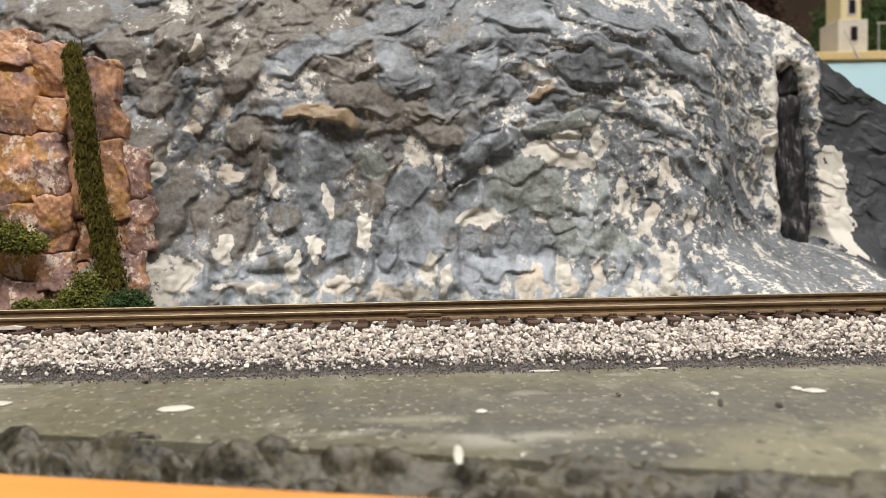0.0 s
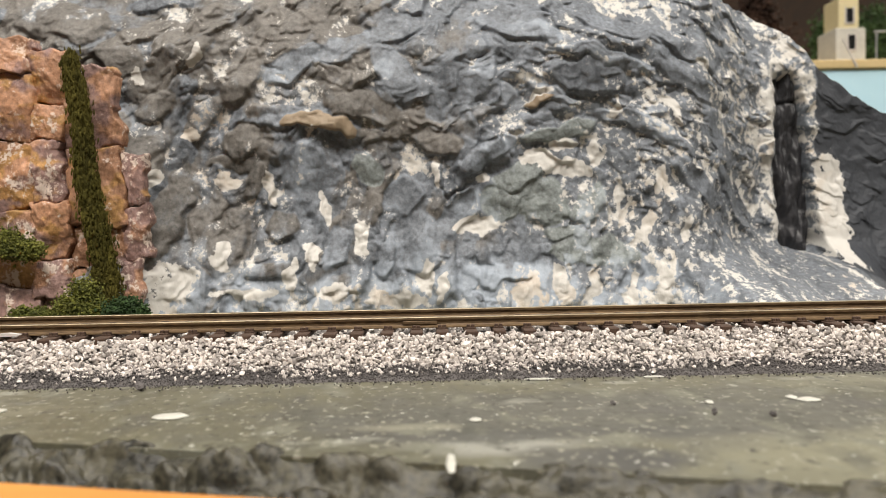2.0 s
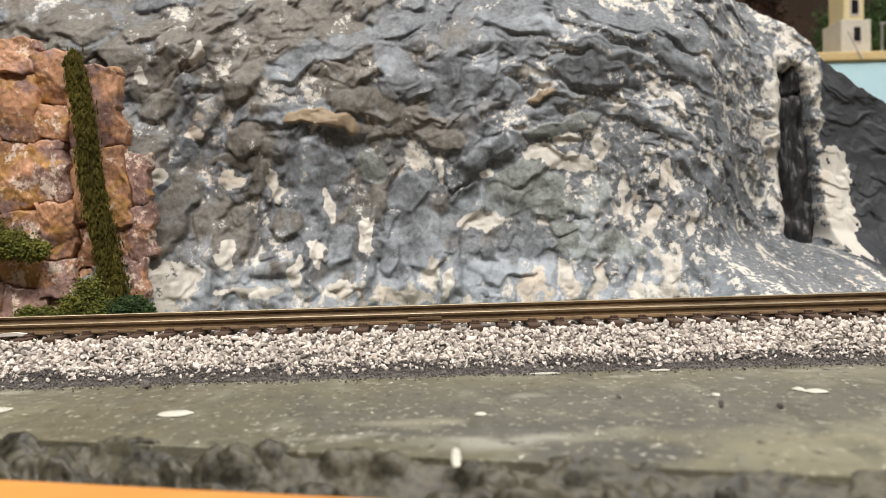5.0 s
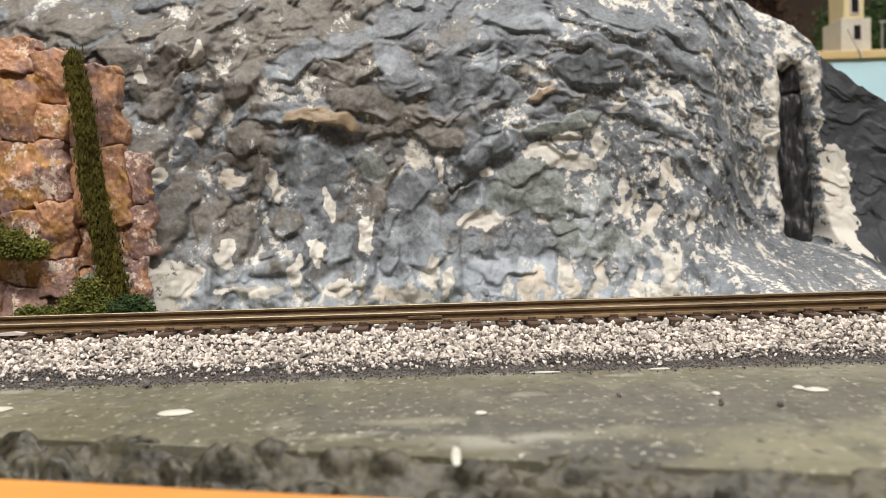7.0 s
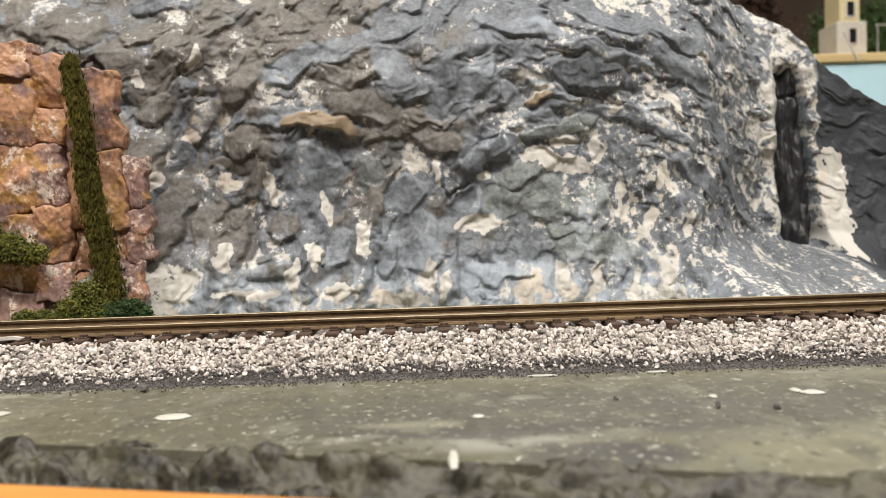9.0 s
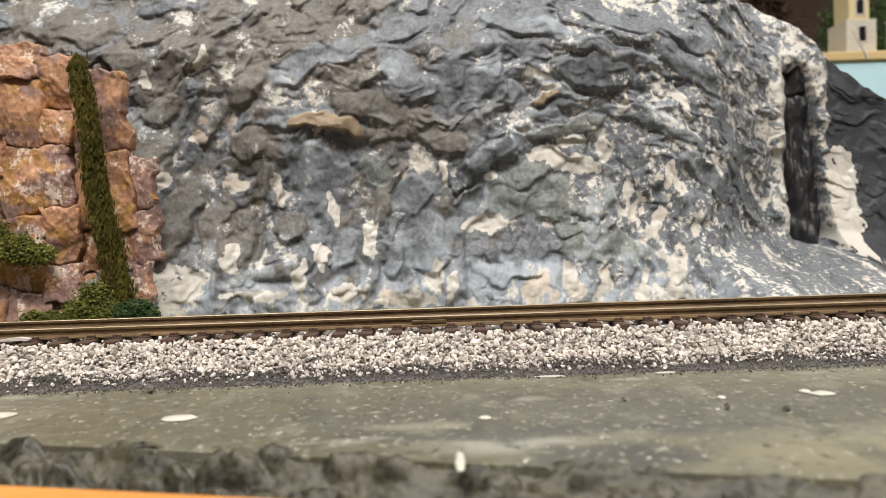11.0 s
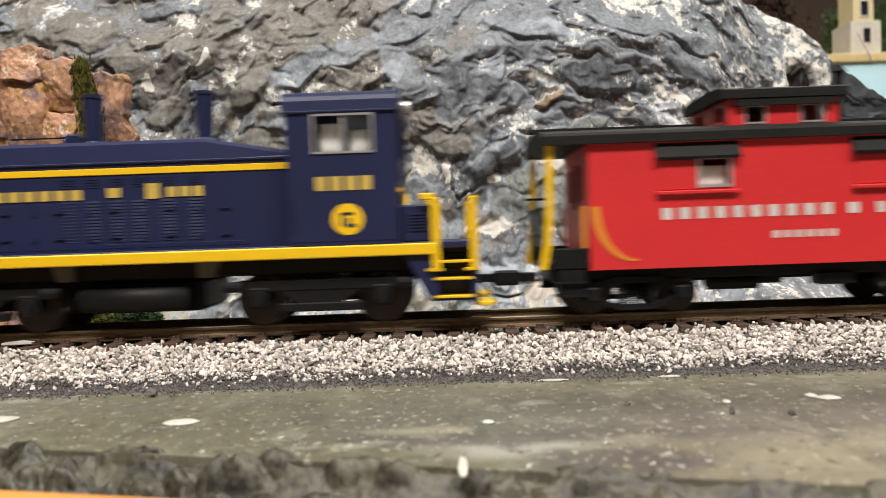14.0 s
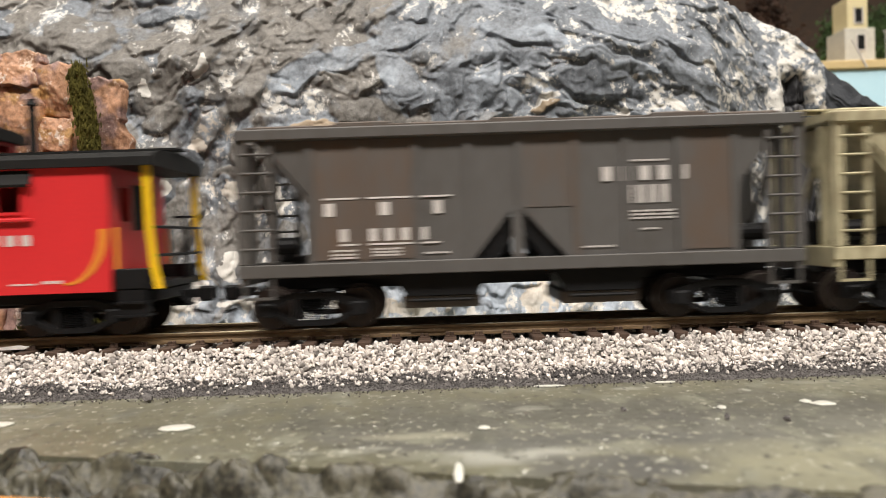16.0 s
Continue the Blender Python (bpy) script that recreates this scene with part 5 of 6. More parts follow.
    for s in (-1, 1):
        bm = bmesh.new()
        holed_wall(bm, "y", s * 16.7, s * 17.5, 13.6, 37.8, 30.6, 59.4, [(19.8, 32.4, 50.4, 58.2)])
        wall = add("cab_side", bm, BLUE, t)
        window_set(t, "y", s * 17.5, s * 0.25, 19.8, 32.4, 50.4, 58.2, SILVER)
        add("window_post", B(25.8, 26.5, min(s * 16.9, s * 17.4), max(s * 16.9, s * 17.4), 50.4, 58.2), SILVER, t)
    for x0, x1, holes in ((13.6, 14.4, [(-15, -9, 53, 58.2), (9, 15, 53, 58.2)]), (37.0, 37.8, [(-15.4, -9.2, 44, 58), (-7, -1.2, 50, 57.5), (1.2, 7, 50, 57.5), (9.2, 15.4, 44, 58)])):
        bm = bmesh.new()
        holed_wall(bm, "x", x0, x1, -16.7, 16.7, 30.6, 59.4, holes)
        add("cab_end", bm, BLUE, t)
        for a0, a1, z0, z1 in holes:
            o = -0.2 if x0 < 20 else 0.2
            window_set(t, "x", x0 if x0 < 20 else x1, o, a0, a1, z0, z1, BLUE, 0.4)
    def arch(x):
        up = [(x, 17.7 * math.copysign(abs(math.cos(math.radians(a))) ** 0.6, math.cos(math.radians(a))), 59.3 + 5.6 * math.sin(math.radians(a)) ** 0.55) for a in range(0, 181, 12)]
        return up + [(x, -17.2, 59.0), (x, 17.2, 59.0)]
    add("cab_roof", loft(bmesh.new(), [arch(12.6), arch(38.6)]), BLUE, t)
    sides("roof_gutter", lambda bm, s: sbox(bm, s, 12.6, 38.6, 17.5, 17.95, 58.9, 59.4, 0.1), BLUE, t)
    add("rear_lamp", tube(tube(bmesh.new(), (38.4, -2.4, 62), (40.4, -2.4, 62), 1.4, n=14), (38.4, 2.4, 62), (40.4, 2.4, 62), 1.4, n=14), SILVER, t)
    bm = bmesh.new()
    tube(bm, (8.5, -5, 63.5), (15, -5, 63.5), 0.5, 0.3, n=10)
    tube(bm, (7.6, -5, 63.5), (8.6, -5, 63.5), 1.0, 0.5, n=12)
    add("horn", bm, BLACK, t)
    # made-up pale blocks that stand in for the brightness in the cab windows
    add("window_fill_west", B(20.5, 25.2, -14.8, -9, 30.7, 57, 0.4), WINDOW_FILL, t, "pale block added to lighten the west half of the cab window")
    add("window_fill_east", B(27.2, 31.6, -14.5, -9, 30.7, 55.5, 0.6), WINDOW_FILL, t, "pale block added to lighten the east half of the cab window")
    bar_row("cab_number", 19.8, 33.0, 41.8, 44.9, 17.5, 4, GOLD, t, rng)
    for s in (-1, 1):
        disc = add("cab_emblem", tube(bmesh.new(), (26.6, s * 17.4, 35.4), (26.6, s * 17.62, 35.4), 3.5, n=32), YELLOW, t, "round yellow emblem")
        bm = bmesh.new()
        sbox(bm, s, 25.2, 28.0, 17.6, 17.7, 36.3, 36.9)
        sbox(bm, s, 25.0, 25.7, 17.6, 17.7, 33.9, 36.9)
        sbox(bm, s, 26.2, 28.4, 17.6, 17.7, 33.6, 34.4)
        sbox(bm, s, 26.4, 27.2, 17.6, 17.7, 34.4, 35.7)
        add("emblem_mark", bm, BLUE_DARK, disc)
        add("grab_bar", tube(bmesh.new(), (14.6, s * 17.9, 33.4), (14.6, s * 17.9, 40), 0.25, n=6), BLUE, t)
    # low box behind the cab
    add("rear_box", B(37.9, 45.8, -15.6, 15.6, 29.8, 38.2, 0.4), BLUE, t)
    for s in (-1, 1):
        bm = bmesh.new()
        for k in range(6):
            sbox(bm, s, 40.0, 44.0, 15.5, 15.9, 32.4 + k * 0.7, 32.75 + k * 0.7)
        add("louvre", bm, BLUE, t)
        bm = bmesh.new()
        pts = [(38.2, s * 14.8 - s * 9 * k / 8, 38.3 + 3.4 * math.sin(math.pi * k / 16 + math.pi / 2)) for k in range(9)]
        for p, q in zip(pts, pts[1:]):
            tube(bm, p, q, 0.6, n=6)
        add("end_stripe", bm, YELLOW, t, "curved yellow stripe")
    # pilots, steps and railings at both ends
    for end, d in ((-99.0, -1), (55.0, 1)):
        add("pilot", B(min(end, end - 1.4 * d), max(end, end - 1.4 * d), -16.4, 16.4, 15.4, 28.2, 0.3), BLUE, t)
        add("pilot_stripe", B(min(end + 0.3 * d, end - 1.4 * d), max(end + 0.3 * d, end - 1.4 * d), -16.6, 16.6, 28.2, 29.7, 0.1), YELLOW, t)
        for s in (-1, 1):
            add("footboard", box(bmesh.new(), min(end, end + 3.6 * d), max(end, end + 3.6 * d), min(s * 6, s * 16.4), max(s * 6, s * 16.4), 15.2, 16.2, 0.2), YELLOW, t, "yellow footboard")
            inner = end - 9.2 * d
            bm = bmesh.new()
            slab(bm, [(inner - 7 * d, 27.0), (inner - 1.5 * d, 16.6), (end - 1.0 * d, 16.6), (end - 1.0 * d, 17.2), (inner + 0.4 * d, 17.4), (inner + 0.4 * d, 27.0)], s * 15.6, s * 16.6)
            add("step_side", bm, BLUE, t)
            add("step_back", B(min(inner, end - 1.5 * d), max(inner, end - 1.5 * d), min(s * 11.5, s * 12.3), max(s * 11.5, s * 12.3), 16.6, 28.3), BLUE, t)
            for z in (17.2, 21.2, 25.0):
                add("step", B(min(inner - 0.6 * d, end - 1.2 * d), max(inner - 0.6 * d, end - 1.2 * d), min(s * 12, s * 17.1), max(s * 12, s * 17.1), z, z + 0.6, 0.1), YELLOW, t, "yellow-edged step")
            for x, wid in ((inner, 1.9), (end - 0.8 * d, 1.7)):
                bm = bmesh.new()
                sbox(bm, s, x - wid / 2, x + wid / 2, 16.7, 17.5, 23.6, 39.6, 0.25)
                sbox(bm, s, x - wid / 2 - 1.2, x + wid / 2 + 0.4, 16.9, 17.4, 23.2, 23.9, 0.15)
                add("stanchion", bm, YELLOW, t, "flat yellow handrail post")
            bm = bmesh.new()
            sbox(bm, s, min(inner, inner - 3.2 * d), max(inner, inner - 3.2 * d), 16.8, 17.4, 39.0, 40.6, 0.3)
            add("rail_cap", bm, YELLOW, t)
        bm = bmesh.new()
        for z in (32.0, 39.6):
            tube(bm, (end - 0.6 * d, -16.8, z), (end - 0.6 * d, 16.8, z), 0.4, n=8)
        for y in (-4, 4):
            tube(bm, (end - 0.6 * d, y, 29), (end - 0.6 * d, y, 39.6), 0.4, n=8)
        add("end_railing", bm, YELLOW, t)
        coupler(t, end, d)
    # trucks, tanks
    for xa, xb in ((-74.7, -46.7), (5.4, 33.4)):
        xc = (xa + xb) / 2
        for x in (xa, xb):
            wheelset(t, x)
        for s in (-1, 1):
            bm = bmesh.new()
            sbox(bm, s, xa + 4.5, xb - 4.5, 12.4, 14.6, 15.0, 17.0, 0.3)
            sbox(bm, s, xa - 5, xb + 5, 12.4, 14.4, 19.6, 22.4, 0.4)
            for x in (xa, xb):
                sbox(bm, s, x - 2.3, x + 2.3, 12.4, 14.8, 15.9, 21.0, 0.7)
            slab(bm, [(xc - 9, 19.8), (xc + 9, 19.8), (xc + 5, 16.8), (xc - 5, 16.8)], s * 12.6, s * 14.2)
            add("truck_side_frame", bm, BLACK, t)
            for x in (xa, xb):
                add("journal_box", tube(bmesh.new(), (x, s * 14.4, 18.2), (x, s * 15.6, 18.2), 1.9, 1.6, n=14), BLACK, t)
            for x in (xa - 5.5, xb + 5.5):
                add("brake_cylinder", tube(bmesh.new(), (x - 2, s * 14.6, 21.0), (x + 2, s * 14.6, 21.0), 1.2, n=12), BLACK, t)
        add("truck_bolster", B(xc - 4, xc + 4, -12, 12, 16.5, 23.4, 0.4), BLACK, t)
    add("fuel_tank", B(-35, -8, -10.5, 10.5, 15.6, 23.4, 1.2), BLACK, t)
    for s in (-1, 1):
        bm = bmesh.new()
        tube(bm, (-35, s * 12.6, 19.0), (-11, s * 12.6, 19.0), 2.9, n=24)
        for x in (-35.4, -11.6):
            tube(bm, (x, s * 12.6, 19.0), (x + 1.0, s * 12.6, 19.0), 2.4, n=20)
        add("air_reservoir", bm, BLACK, t, "black cylindrical air tank", True)
        for x in (-38.5, -5.5):
            bm = bmesh.new()
            slab(bm, [(x - 2.4, 27), (x + 2.4, 27), (x + (1.2 if x > -20 else 2.4), 23.4), (x - (2.4 if x > -20 else 1.2), 23.4)], s * 12, s * 14.8)
            add("tank_bracket", bm, CAR_GREY, t)
    return t


def caboose():
    rng = random.Random(9)
    t = thing("caboose", "red model caboose with a black roof and cupola", "caboose", 0, 0, RAIL_Z * MM)
    x0, x1 = -49.7, 43.6
    add("underframe", B(-58, 52, -12.5, 12.5, 19.5, 22.2, 0.3), BLACK, t)
    for s in (-1, 1):
        bm = bmesh.new()
        holed_wall(bm, "y", s * 15.6, s * 16.5, x0, x1, 22.2, 50.6, [(-25.1, -18.8, 40.4, 45.9), (18.8, 24.2, 40.6, 46.0)])
        add("side_wall", bm, RED, t)
        for a0, a1, w0, w1, mat in ((-25.1, -18.8, 40.4, 45.9, SILVER), (18.8, 24.2, 40.6, 46.0, RED)):
            window_set(t, "y", s * 16.5, s * 0.3, a0, a1, w0, w1, mat, 0.7)
        # added pale panel: the window's brightness put into a colour
        add("window_fill_panel", B(-24.8, -19.1, min(s * 14.6, s * 15.0), max(s * 14.6, s * 15.0), 39.8, 44.6, 0.1), WINDOW_FILL, t, "pale panel added behind the window to lighten it")
        for a in (-34.6, 8.6):
            bm = bmesh.new()
            loft(bm, [[(x, s * 16.4, 50.0), (x, s * 16.4, 49.0), (x, s * 17.7, 46.0), (x, s * 17.9, 46.6)] for x in (a - 0.4, a + 18.3)])
            add("awning", bm, ROOF_BLACK, t, "black awning over a window")
            add("window_ledge", box(bmesh.new(), a - 0.2, a + 18.0, min(s * 16.4, s * 17.4), max(s * 16.4, s * 17.4), 38.3, 39.2, 0.2), RED, t)
            add("bay_panel", box(bmesh.new(), a + 0.6, a + 9.2 if a < 0 else a + 9.8, min(s * 16.4, s * 16.72), max(s * 16.4, s * 16.72), 39.4, 46.0, 0.1), RED, t)
        for c, d in ((x1 - 0.3, -1), (x0 + 0.3, 1)):
            bm = bmesh.new()
            outer = [(c + d * 9.6 * (1 - math.cos(a)), 23.9 + 12.4 * (1 - math.sin(a))) for a in [math.pi / 2 * k / 10 for k in range(11)]]
            inner = [(c + d * (2.0 + 8.2 * (1 - math.cos(a))), 24.4 + 11.9 * (1 - math.sin(a))) for a in [math.pi / 2 * k / 10 for k in range(11)]]
            slab(bm, outer + inner[::-1], s * 16.45, s * 16.62)
            add("corner_stripe", bm, ORANGE, t, "curved orange corner stripe")
    bar_row("name_lettering", -33.7, 5.5, 32.9, 35.5, 16.48, 10, WHITE, t, rng, 0.58)
    bar_row("name_lettering", 7.3, 11.5, 33.0, 35.4, 16.48, 1, WHITE, t, rng, 0.58)
    bar_row("name_lettering", 13.6, 27.5, 33.0, 35.4, 16.48, 4, WHITE, t, rng, 0.58)
    bar_row("car_number", -9.3, 5.6, 28.1, 29.7, 16.48, 6, WHITE, t, rng, 0.58)
    bar_row("small_lettering", 21, 27, 24.2, 24.6, 16.48, 7, WHITE, t, rng)
    bar_row("small_lettering", 28.4, 33, 24.4, 25.1, 16.48, 5, WHITE, t, rng)
    for x, d in ((x0, -1), (x1, 1)):
        bm = bmesh.new()
        holed_wall(bm, "x", x - 0.9 * d, x, -15.6, 15.6, 22.2, 50.6, [(-10, -5, 38, 46), (-3.4, 3.4, 36, 47), (5, 10, 38, 46)])
        add("end_wall", bm, RED, t)
        add("end_door", B(min(x - 0.9 * d, x - 0.4 * d), max(x - 0.9 * d, x - 0.4 * d), -3.6, 3.6, 23, 48, 0.1), BLACK, t)
    def arch(x, w, z, h):
        return [(x, w * math.cos(math.radians(a)), z + h * math.sin(math.radians(a))) for a in range(0, 181, 15)] + [(x, -w, z - 1.9), (x, w, z - 1.9)]
    add("roof", loft(bmesh.new(), [arch(-60.0, 17.6, 52.0, 2.4), arch(54.0, 17.6, 52.0, 2.4)]), ROOF_BLACK, t, "black curved roof")
    for y in (-2.0, 0, 2.0):
        for a, b in ((-61, -21), (11, 55)):
            add("roof_plank", B(a, b, y - 0.8, y + 0.8, 55.0, 55.5), ROOF_BLACK, t)
    for x in (-55, -42, -30, 18, 30, 42, 50):
        add("plank_saddle", B(x, x + 0.8, -3, 3, 53.9, 55.0), ROOF_BLACK, t)
    # cupola
    for s in (-1, 1):
        add("cupola_side", holed_wall(bmesh.new(), "y", s * 12.0, s * 12.7, -17.1, 7.5, 52.2, 60.4, [(-13.2, -9.0, 54.2, 57.6), (-0.6, 4.2, 54.2, 57.6)]), RED, t)
    for s in (-1, 1):
        for a0, a1, mat in ((-13.2, -9.0, SILVER), (-0.6, 4.2, SILVER)):
            window_set(t, "y", s * 12.7, s * 0.2, a0, a1, 54.2, 57.6, mat, 0.4)
        add("cupola_awning", slab(bmesh.new(), [(-15.6, 59.4), (6.2, 59.4), (6.5, 57.8), (-15.9, 57.8)], s * 12.8, s * 13.8), ROOF_BLACK, t)
    for x, d in ((-17.1, -1), (7.5, 1)):
        bm = bmesh.new()
        holed_wall(bm, "x", x, x - 0.7 * d, -12.0, 12.0, 52.2, 60.4, [(-9, -4, 54.8, 58.6), (4, 9, 54.8, 58.6)])
        add("cupola_end", bm, RED, t)
    add("cupola_roof", loft(bmesh.new(), [arch(-19.0, 14.0, 61.4, 1.2), arch(9.4, 14.0, 61.4, 1.2)]), ROOF_BLACK, t)
    add("cupola_walk", B(-18.4, 8.8, -2.4, 2.4, 62.5, 63.0, 0.1), ROOF_BLACK, t)
    bm = bmesh.new()
    tube(bm, (16.5, 4, 53), (16.5, 4, 69.5), 1.0, n=12)
    tube(bm, (16.5, 4, 68.0), (16.5, 4, 69.0), 1.7, 1.2, n=12)
    add("chimney", bm, ROOF_BLACK, t)
    # end platforms
    for x, d in ((x0, -1), (x1, 1)):
        e = x + d * 9.6
        add("platform", B(min(x, e), max(x, e), -15.5, 15.5, 22.4, 24.0, 0.2), BLACK, t)
        for s in (-1, 1):
            bm = bmesh.new()
            sbox(bm, s, min(x + 0.4 * d, x + 8 * d), max(x + 0.4 * d, x + 8 * d), 13.0, 16.4, 22.6, 27.2, 0.2)
            sbox(bm, s, min(x + 1.2 * d, x + 7.4 * d), max(x + 1.2 * d, x + 7.4 * d), 13.0, 16.2, 16.6, 22.6, 0.2)
            for z in (16.4, 19.4):
                sbox(bm, s, min(x + 0.8 * d, x + 7.8 * d), max(x + 0.8 * d, x + 7.8 * d), 12.0, 17.0, z, z + 0.5)
            add("step_box", bm, BLACK, t)
            bm = bmesh.new()
            pts = [(e - 1.2 * d, 50.2), (e - 0.9 * d, 36), (e - 0.2 * d, 28), (e + 0.9 * d, 22.6)]
            for (a, u), (b, w) in zip(pts, pts[1:]):
                loft(bm, [[(a - 0.8, s * 15.4, u), (a + 0.8, s * 15.4, u), (a + 0.8, s * 16.1, u), (a - 0.8, s * 16.1, u)], [(b - 0.8, s * 15.4, w), (b + 0.8, s * 15.4, w), (b + 0.8, s * 16.1, w), (b - 0.8, s * 16.1, w)]])
            add("end_post", bm, YELLOW, t, "yellow end post")
            add("wall_grab_iron", B(min(x + 0.6 * d, x + 1.6 * d), max(x + 0.6 * d, x + 1.6 * d), min(s * 15.2, s * 15.7), max(s * 15.2, s * 15.7), 25, 36.5, 0.1), ORANGE, t)
        bm = bmesh.new()
        for z in (30, 36.4):
            tube(bm, (e, -15, z), (e, 15, z), 0.35, n=8)
        for y in (-12, -6, 6, 12):
            tube(bm, (e, y, 24), (e, y, 36.4), 0.35, n=8)
        add("end_railing", bm, BLACK, t)
        wheel = bmesh.new()
        tube(wheel, (e, 4, 24), (e, 4, 39), 0.4, n=8)
        tube(wheel, (e, 4, 38.8), (e, 4, 39.3), 2.6, n=18)
        add("brake_wheel", wheel, BLACK, t)
        coupler(t, e + 0.5 * d, d)
    for xa, xb in ((-49, -29), (23.5, 43)):
        freight_truck(t, xa, xb, BLACK)
    bm = bmesh.new()
    box(bm, -14, -4, -9, 9, 17.5, 20, 0.3)
    box(bm, 2, 10, -14, -9, 17.2, 20, 0.3)
    tube(bm, (-22, -9, 18), (-10, -9, 18), 1.6, n=12)
    tube(bm, (-26, 0, 18.6), (22, 0, 18.6), 0.6, n=8)
    add("brake_gear", bm, BLACK, t)
    return t


def hopper(name, label, main, rusty, lettering):
    rng = random.Random(13)
    t = thing(name, label, "hopper car", 0, 0, RAIL_Z * MM)
    L, R, W = -46.0, 80.0, 17.0
    mid = (L + R) / 2
    for s in (-1, 1):
        add("side_sill", box(bmesh.new(), L, R, min(s * 15.6, s * W), max(s * 15.6, s * W), 24.0, 27.0, 0.2), main, t)
        add("roof_rail", box(bmesh.new(), L, R, min(s * 15.6, s * 17.6), max(s * 15.6, s * 17.6), 54.4, 57.0, 0.3), main, t)
        # side sheet with cut corners and a gap for the outlets
        left = [(L + 16, 27.0), (6.6, 27.0), (15.2, 37.6), (mid, 37.6), (mid, 54.6), (L + 5, 54.6), (L + 16, 42)]
        right = [(mid, 54.6), (mid, 37.6), (17.6, 37.6), (27.2, 27.0), (R - 14, 27.0), (R - 14, 42), (R - 4, 54.6)]
        for outline in (left, right):
            add("side_sheet", slab(bmesh.new(), outline, s * 15.2, s * 15.8), main, t)
        for k, x in enumerate((-29.6, -17.7, -5.9, 5.7, 17.1, 29.6, 40.8, 52.6, 65.0)):
            low = 27.0 if x < 6 or x > 27.5 else 37.4
            add("side_rib", slab(bmesh.new(), [(x - 0.8, low), (x + 0.8, low), (x + 0.8, 54.6), (x - 0.8, 54.6)], s * 15.7, s * 16.3), rusty if k in (1, 5) else main, t)
        for k, (a, b) in enumerate(((-17.0, -6.6), (17.9, 28.8), (53.3, 64.2), (-28.8, -18.5))):
            low = 27.6 if k != 1 else 38.0
            add("weathered_panel", slab(bmesh.new(), [(a, low), (b, low), (b, 54.2), (a, 54.2)], s * 15.7, s * 15.95), rusty, t)
        add("outlet_post", B(15.2, 17.6, min(s * 15.2, s * 16.2), max(s * 15.2, s * 16.2), 27, 38), main, t)
        # end posts and ladders
        for e, d in ((L, 1), (R, -1)):
            add("corner_post", B(min(e, e + 2.4 * d), max(e, e + 2.4 * d), min(s * 15.4, s * W), max(s * 15.4, s * W), 27, 54.6, 0.2), main, t)
            add("ladder_post", B(min(e + 7 * d, e + 8.4 * d), max(e + 7 * d, e + 8.4 * d), min(s * 15.6, s * 16.8), max(s * 15.6, s * 16.8), 27, 54.6, 0.2), main, t)
            for k in range(6):
                z = 30.5 + k * 4.2
                add("rung", tube(bmesh.new(), (e + 1.5 * d, s * 17.0, z), (e + 8 * d, s * 17.0, z), 0.3, n=8), main, t)
            add("sill_step", slab(bmesh.new(), [(e + 1 * d, 24), (e + 1.6 * d, 24), (e + 1.6 * d, 19.8), (e + 7.4 * d, 19.8), (e + 7.4 * d, 24), (e + 8 * d, 24), (e + 8 * d, 19.2), (e + 1 * d, 19.2)], s * 16.2, s * 16.8), main, t)
    for e, d in ((L, 1), (R, -1)):
        bm = bmesh.new()
        loft(bm, [[(e + 4 * d, y, 55), (e + 5 * d, y, 55), (e + 28 * d, y, 25), (e + 27 * d, y, 25)] for y in (-15.2, 15.2)])
        add("slope_sheet", bm, main, t)
        add("end_sill", B(min(e, e + 2 * d), max(e, e + 2 * d), -16.5, 16.5, 22.4, 27.0, 0.2), main, t)
        bm = bmesh.new()
        for y in (-9, 9):
            box(bm, min(e + 1 * d, e + 2.6 * d), max(e + 1 * d, e + 2.6 * d), y - 0.9, y + 0.9, 27, 54.6)
        loft(bm, [[(e + 2 * d, y - 0.6, 54), (e + 2 * d, y + 0.6, 54), (e + 2 * d, -y + 0.6, 28), (e + 2 * d, -y - 0.6, 28)] for y in (-9,)] + [[(e + 3 * d, y - 0.6, 54), (e + 3 * d, y + 0.6, 54), (e + 3 * d, -y + 0.6, 28), (e + 3 * d, -y - 0.6, 28)] for y in (-9,)])
        add("end_brace", bm, main, t)
        bm = bmesh.new()
        slab(bm, [(e + 10 * d, 27), (e + 22 * d, 27), (e + 22 * d, 31), (e + 10 * d, 28)], -7, 7)
        add("end_gear", bm, BLACK, t)
        bm = bmesh.new()
        tube(bm, (e + 5.5 * d, -8, 31), (e + 12 * d, -8, 31), 2.0, n=14)
        box(bm, min(e + 5 * d, e + 9 * d), max(e + 5 * d, e + 9 * d), 4, 9, 27, 33, 0.4)
        add("brake_cylinder", bm, BLACK, t)
        coupler(t, e, -d)
    add("roof", loft(bmesh.new(), [[(x, -15.8, 56.6), (x, 0, 58.0), (x, 15.8, 56.6), (x, 15.8, 55.6), (x, -15.8, 55.6)] for x in (L + 1, R - 1)]), main, t)
    for k, x in enumerate((-36, -18, 0, 18, 36, 54, 70)):
        for s in (-1, 1):
            add("roof_hatch", B(x - 6.5, x + 6.5, min(s * 5.5, s * 12.5), max(s * 5.5, s * 12.5), 56.8, 58.8 if k % 2 else 58.3, 0.3), rusty, t)
    add("running_board", B(L - 1, R + 1, -3.6, 3.6, 59.0, 59.5, 0.1), rusty, t)
    bm = bmesh.new()
    for x in range(-40, 80, 12):
        box(bm, x, x + 1, -3, 3, 57.6, 59.0)
    add("board_bracket", bm, main, t)
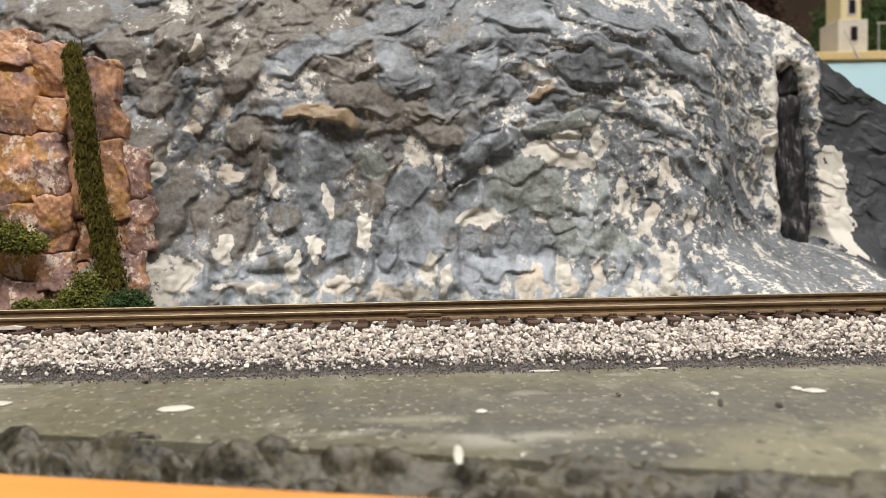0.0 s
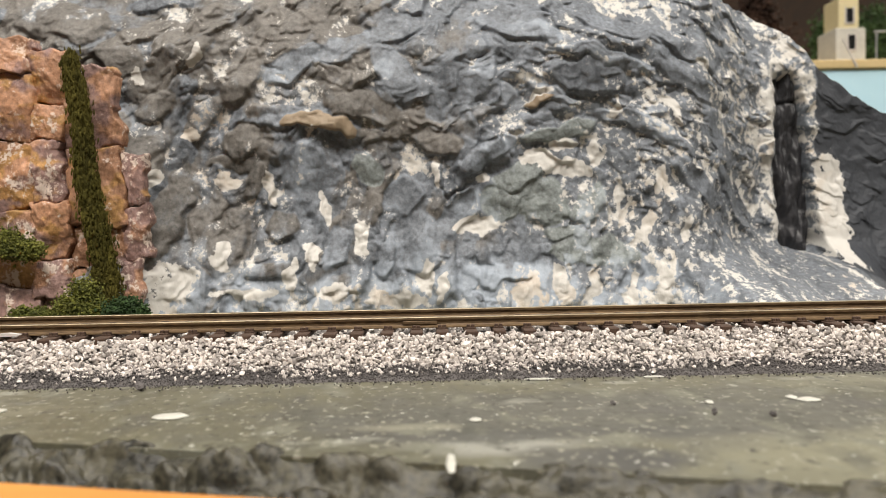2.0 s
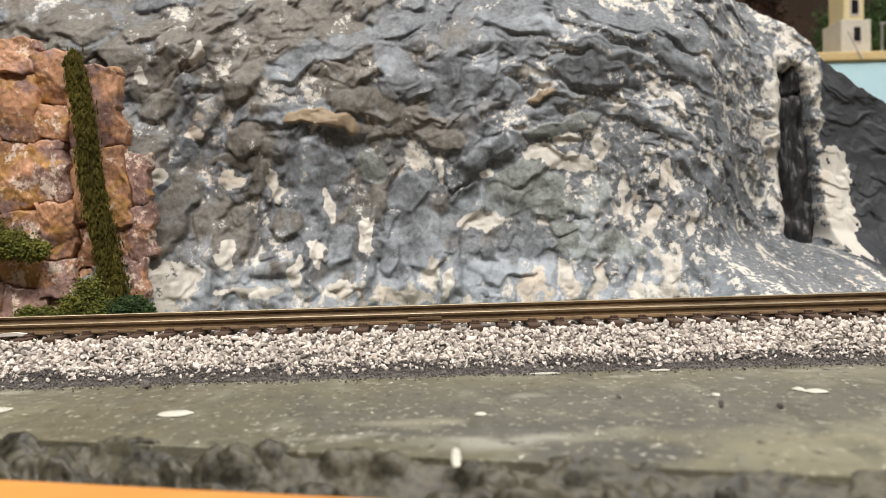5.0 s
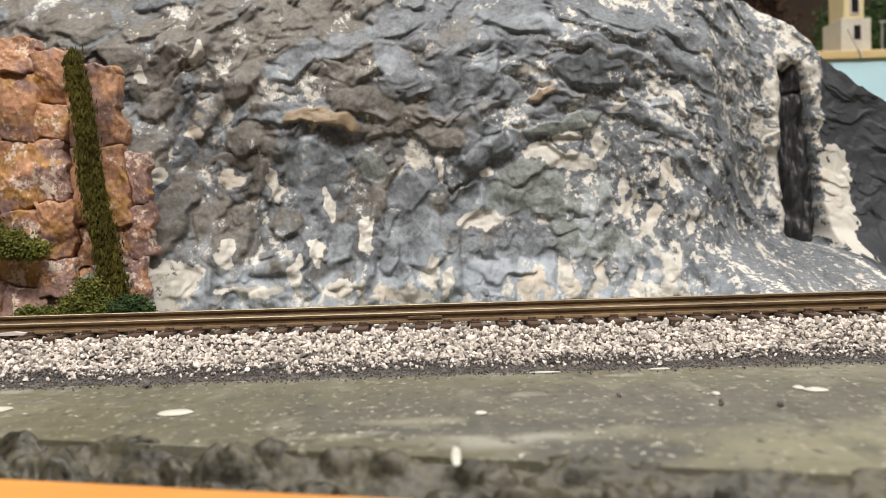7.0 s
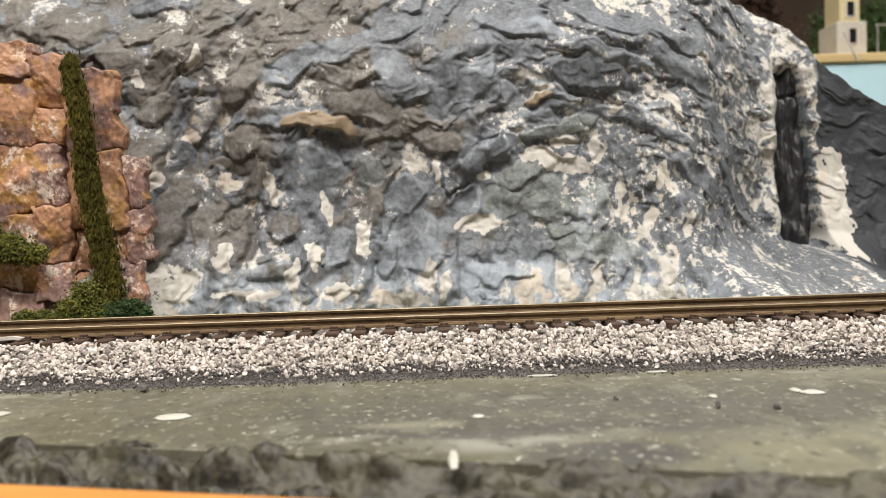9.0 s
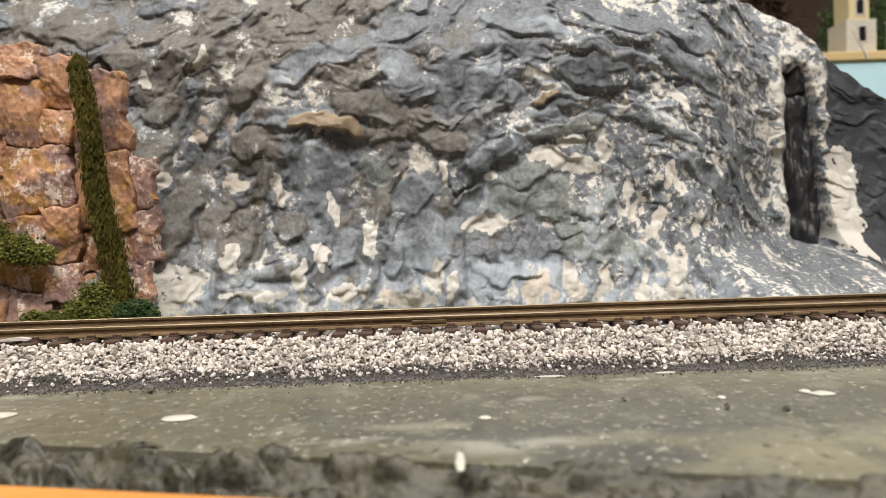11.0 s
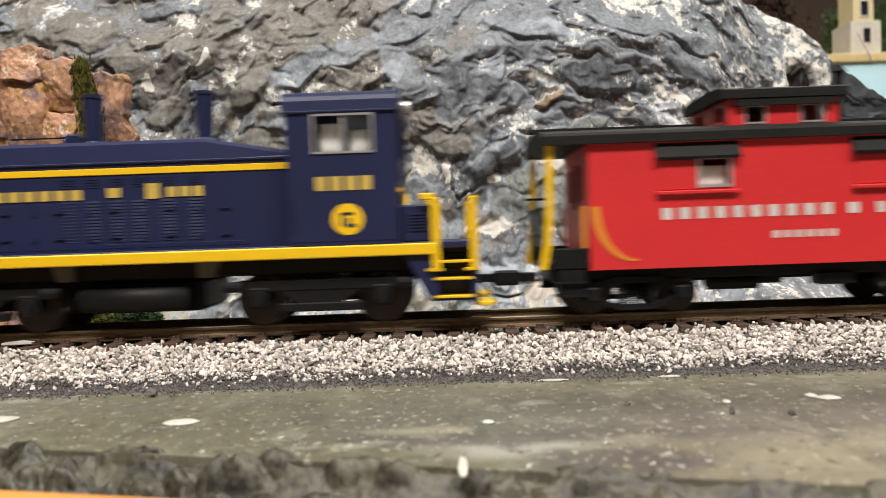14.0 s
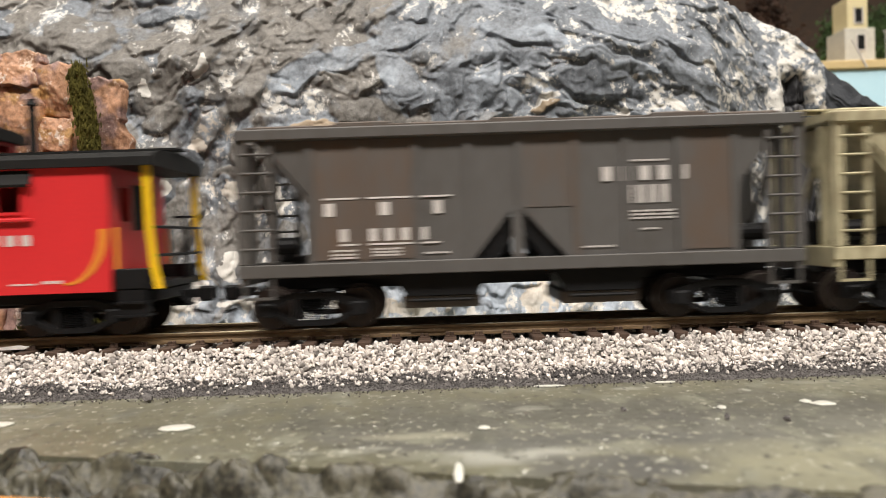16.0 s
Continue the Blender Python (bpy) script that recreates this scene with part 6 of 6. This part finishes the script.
    add("centre_sill", B(L + 3, R - 3, -3.5, 3.5, 20.6, 24.0, 0.2), BLACK, t)
    for a, b in ((-11, 9), (25, 45)):
        bm = bmesh.new()
        loft(bm, [[(a - 9, y, 36), (b + 9, y, 36), (b - 2, y, 19), (a + 2, y, 19)] for y in (-14.6, 14.6)])
        add("hopper_bay", bm, BLACK, t)
        add("outlet_gate", B(a + 1, b - 1, -12.5, 12.5, 16.0, 19.0, 0.4), rusty, t)
        add("gate_shaft", tube(bmesh.new(), (a + 3, -15.2, 18), (b - 3, -15.2, 18), 0.4, n=8), BLACK, t)
    # added black plate that stands in for the shade under the body
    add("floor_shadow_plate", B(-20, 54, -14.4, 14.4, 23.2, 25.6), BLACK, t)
    if lettering:
        for z0, z1, rows in ((37.3, 40.2, ((-26.5, -22.3, 1), (-14.2, -9.8, 1), (-2.2, 1.6, 1))), (31.6, 34.4, ((-23.2, -19.6, 1), (-16.6, -6.0, 3), (-5.0, -2.4, 1))), (43.2, 46.4, ((35.5, 56.5, 5),)), (38.2, 42.2, ((40.8, 51.2, 4),))):
            for a, b, n in rows:
                bar_row("car_lettering", a, b, z0, z1, 15.96, n, WHITE, t, rng, 0.5)
        for s in (-1, 1):
            for a, b, z in ((-26.8, -19.0, 41.0), (-17.0, -7.0, 41.0), (-5.4, 1.8, 41.0), (-23.2, -19.2, 30.7), (-16.8, -6.8, 30.7), (-5.2, -1.0, 30.7)):
                add("lettering_rule", sbox(bmesh.new(), s, a, b, 15.9, 16.1, z, z + 0.4), WHITE, t)
        for a, b, zs, n in ((-25.2, -19.4, (29.4, 28.5, 27.8), 6), (-16.0, -9.4, (29.6, 28.9, 28.2), 8), (-4.4, 1.2, (28.4,), 7), (40.8, 51.6, (36.2, 35.4, 34.6), 11), (44, 48, (32.2,), 4), (31, 38, (28.6,), 8), (42, 50, (47.4,), 9)):
            for z in zs:
                bar_row("small_lettering", a, b, z, z + 0.42, 15.96, n, WHITE, t, rng)
    for xa, xb in ((-40.3, -20.1), (53.0, 73.3)):
        freight_truck(t, xa, xb, BLACK)
    return t


LOCO = locomotive()
CABOOSE = caboose()
HOPPER = hopper("grey_hopper_car", "weathered dark grey covered hopper car with white lettering", CAR_GREY, RUST, True)
TAN_HOPPER = hopper("tan_hopper_car", "weathered tan covered hopper car", TAN, TAN, False)


# ---------------------------------------------------------------- what moves
# How far the train has gone at each time, in metres; it runs towards -x.
GONE = ((0.0, -1.164), (11.5, -0.0485), (12.0, 0.0), (12.5, 0.0484), (13.0, 0.097), (13.5, 0.1459), (14.0, 0.1945), (14.5, 0.2434), (15.0, 0.2928), (15.5, 0.3436), (16.0, 0.3935))


def gone(t):
    return float(np.interp(t, [a for a, _ in GONE], [b for _, b in GONE]))


def motions():
    for car, at, off in ((LOCO, 13.5, 0.0), (CABOOSE, 15.5, -0.068), (HOPPER, 16.0, 0.0), (TAN_HOPPER, 16.0, 0.1325)):
        walk(car, [(t, pose(gone(at) - g + off, 0, RAIL_Z * MM)) for t, g in GONE])
    steps = [i / 15 for i in range(241)]
    for wheel, x, r in WHEELS:
        walk(wheel, [(t, pose(x * MM, 0, r * MM, 0, -math.degrees((gone(t) + 1.2) / (r * MM)), 0)) for t in steps])


motions()
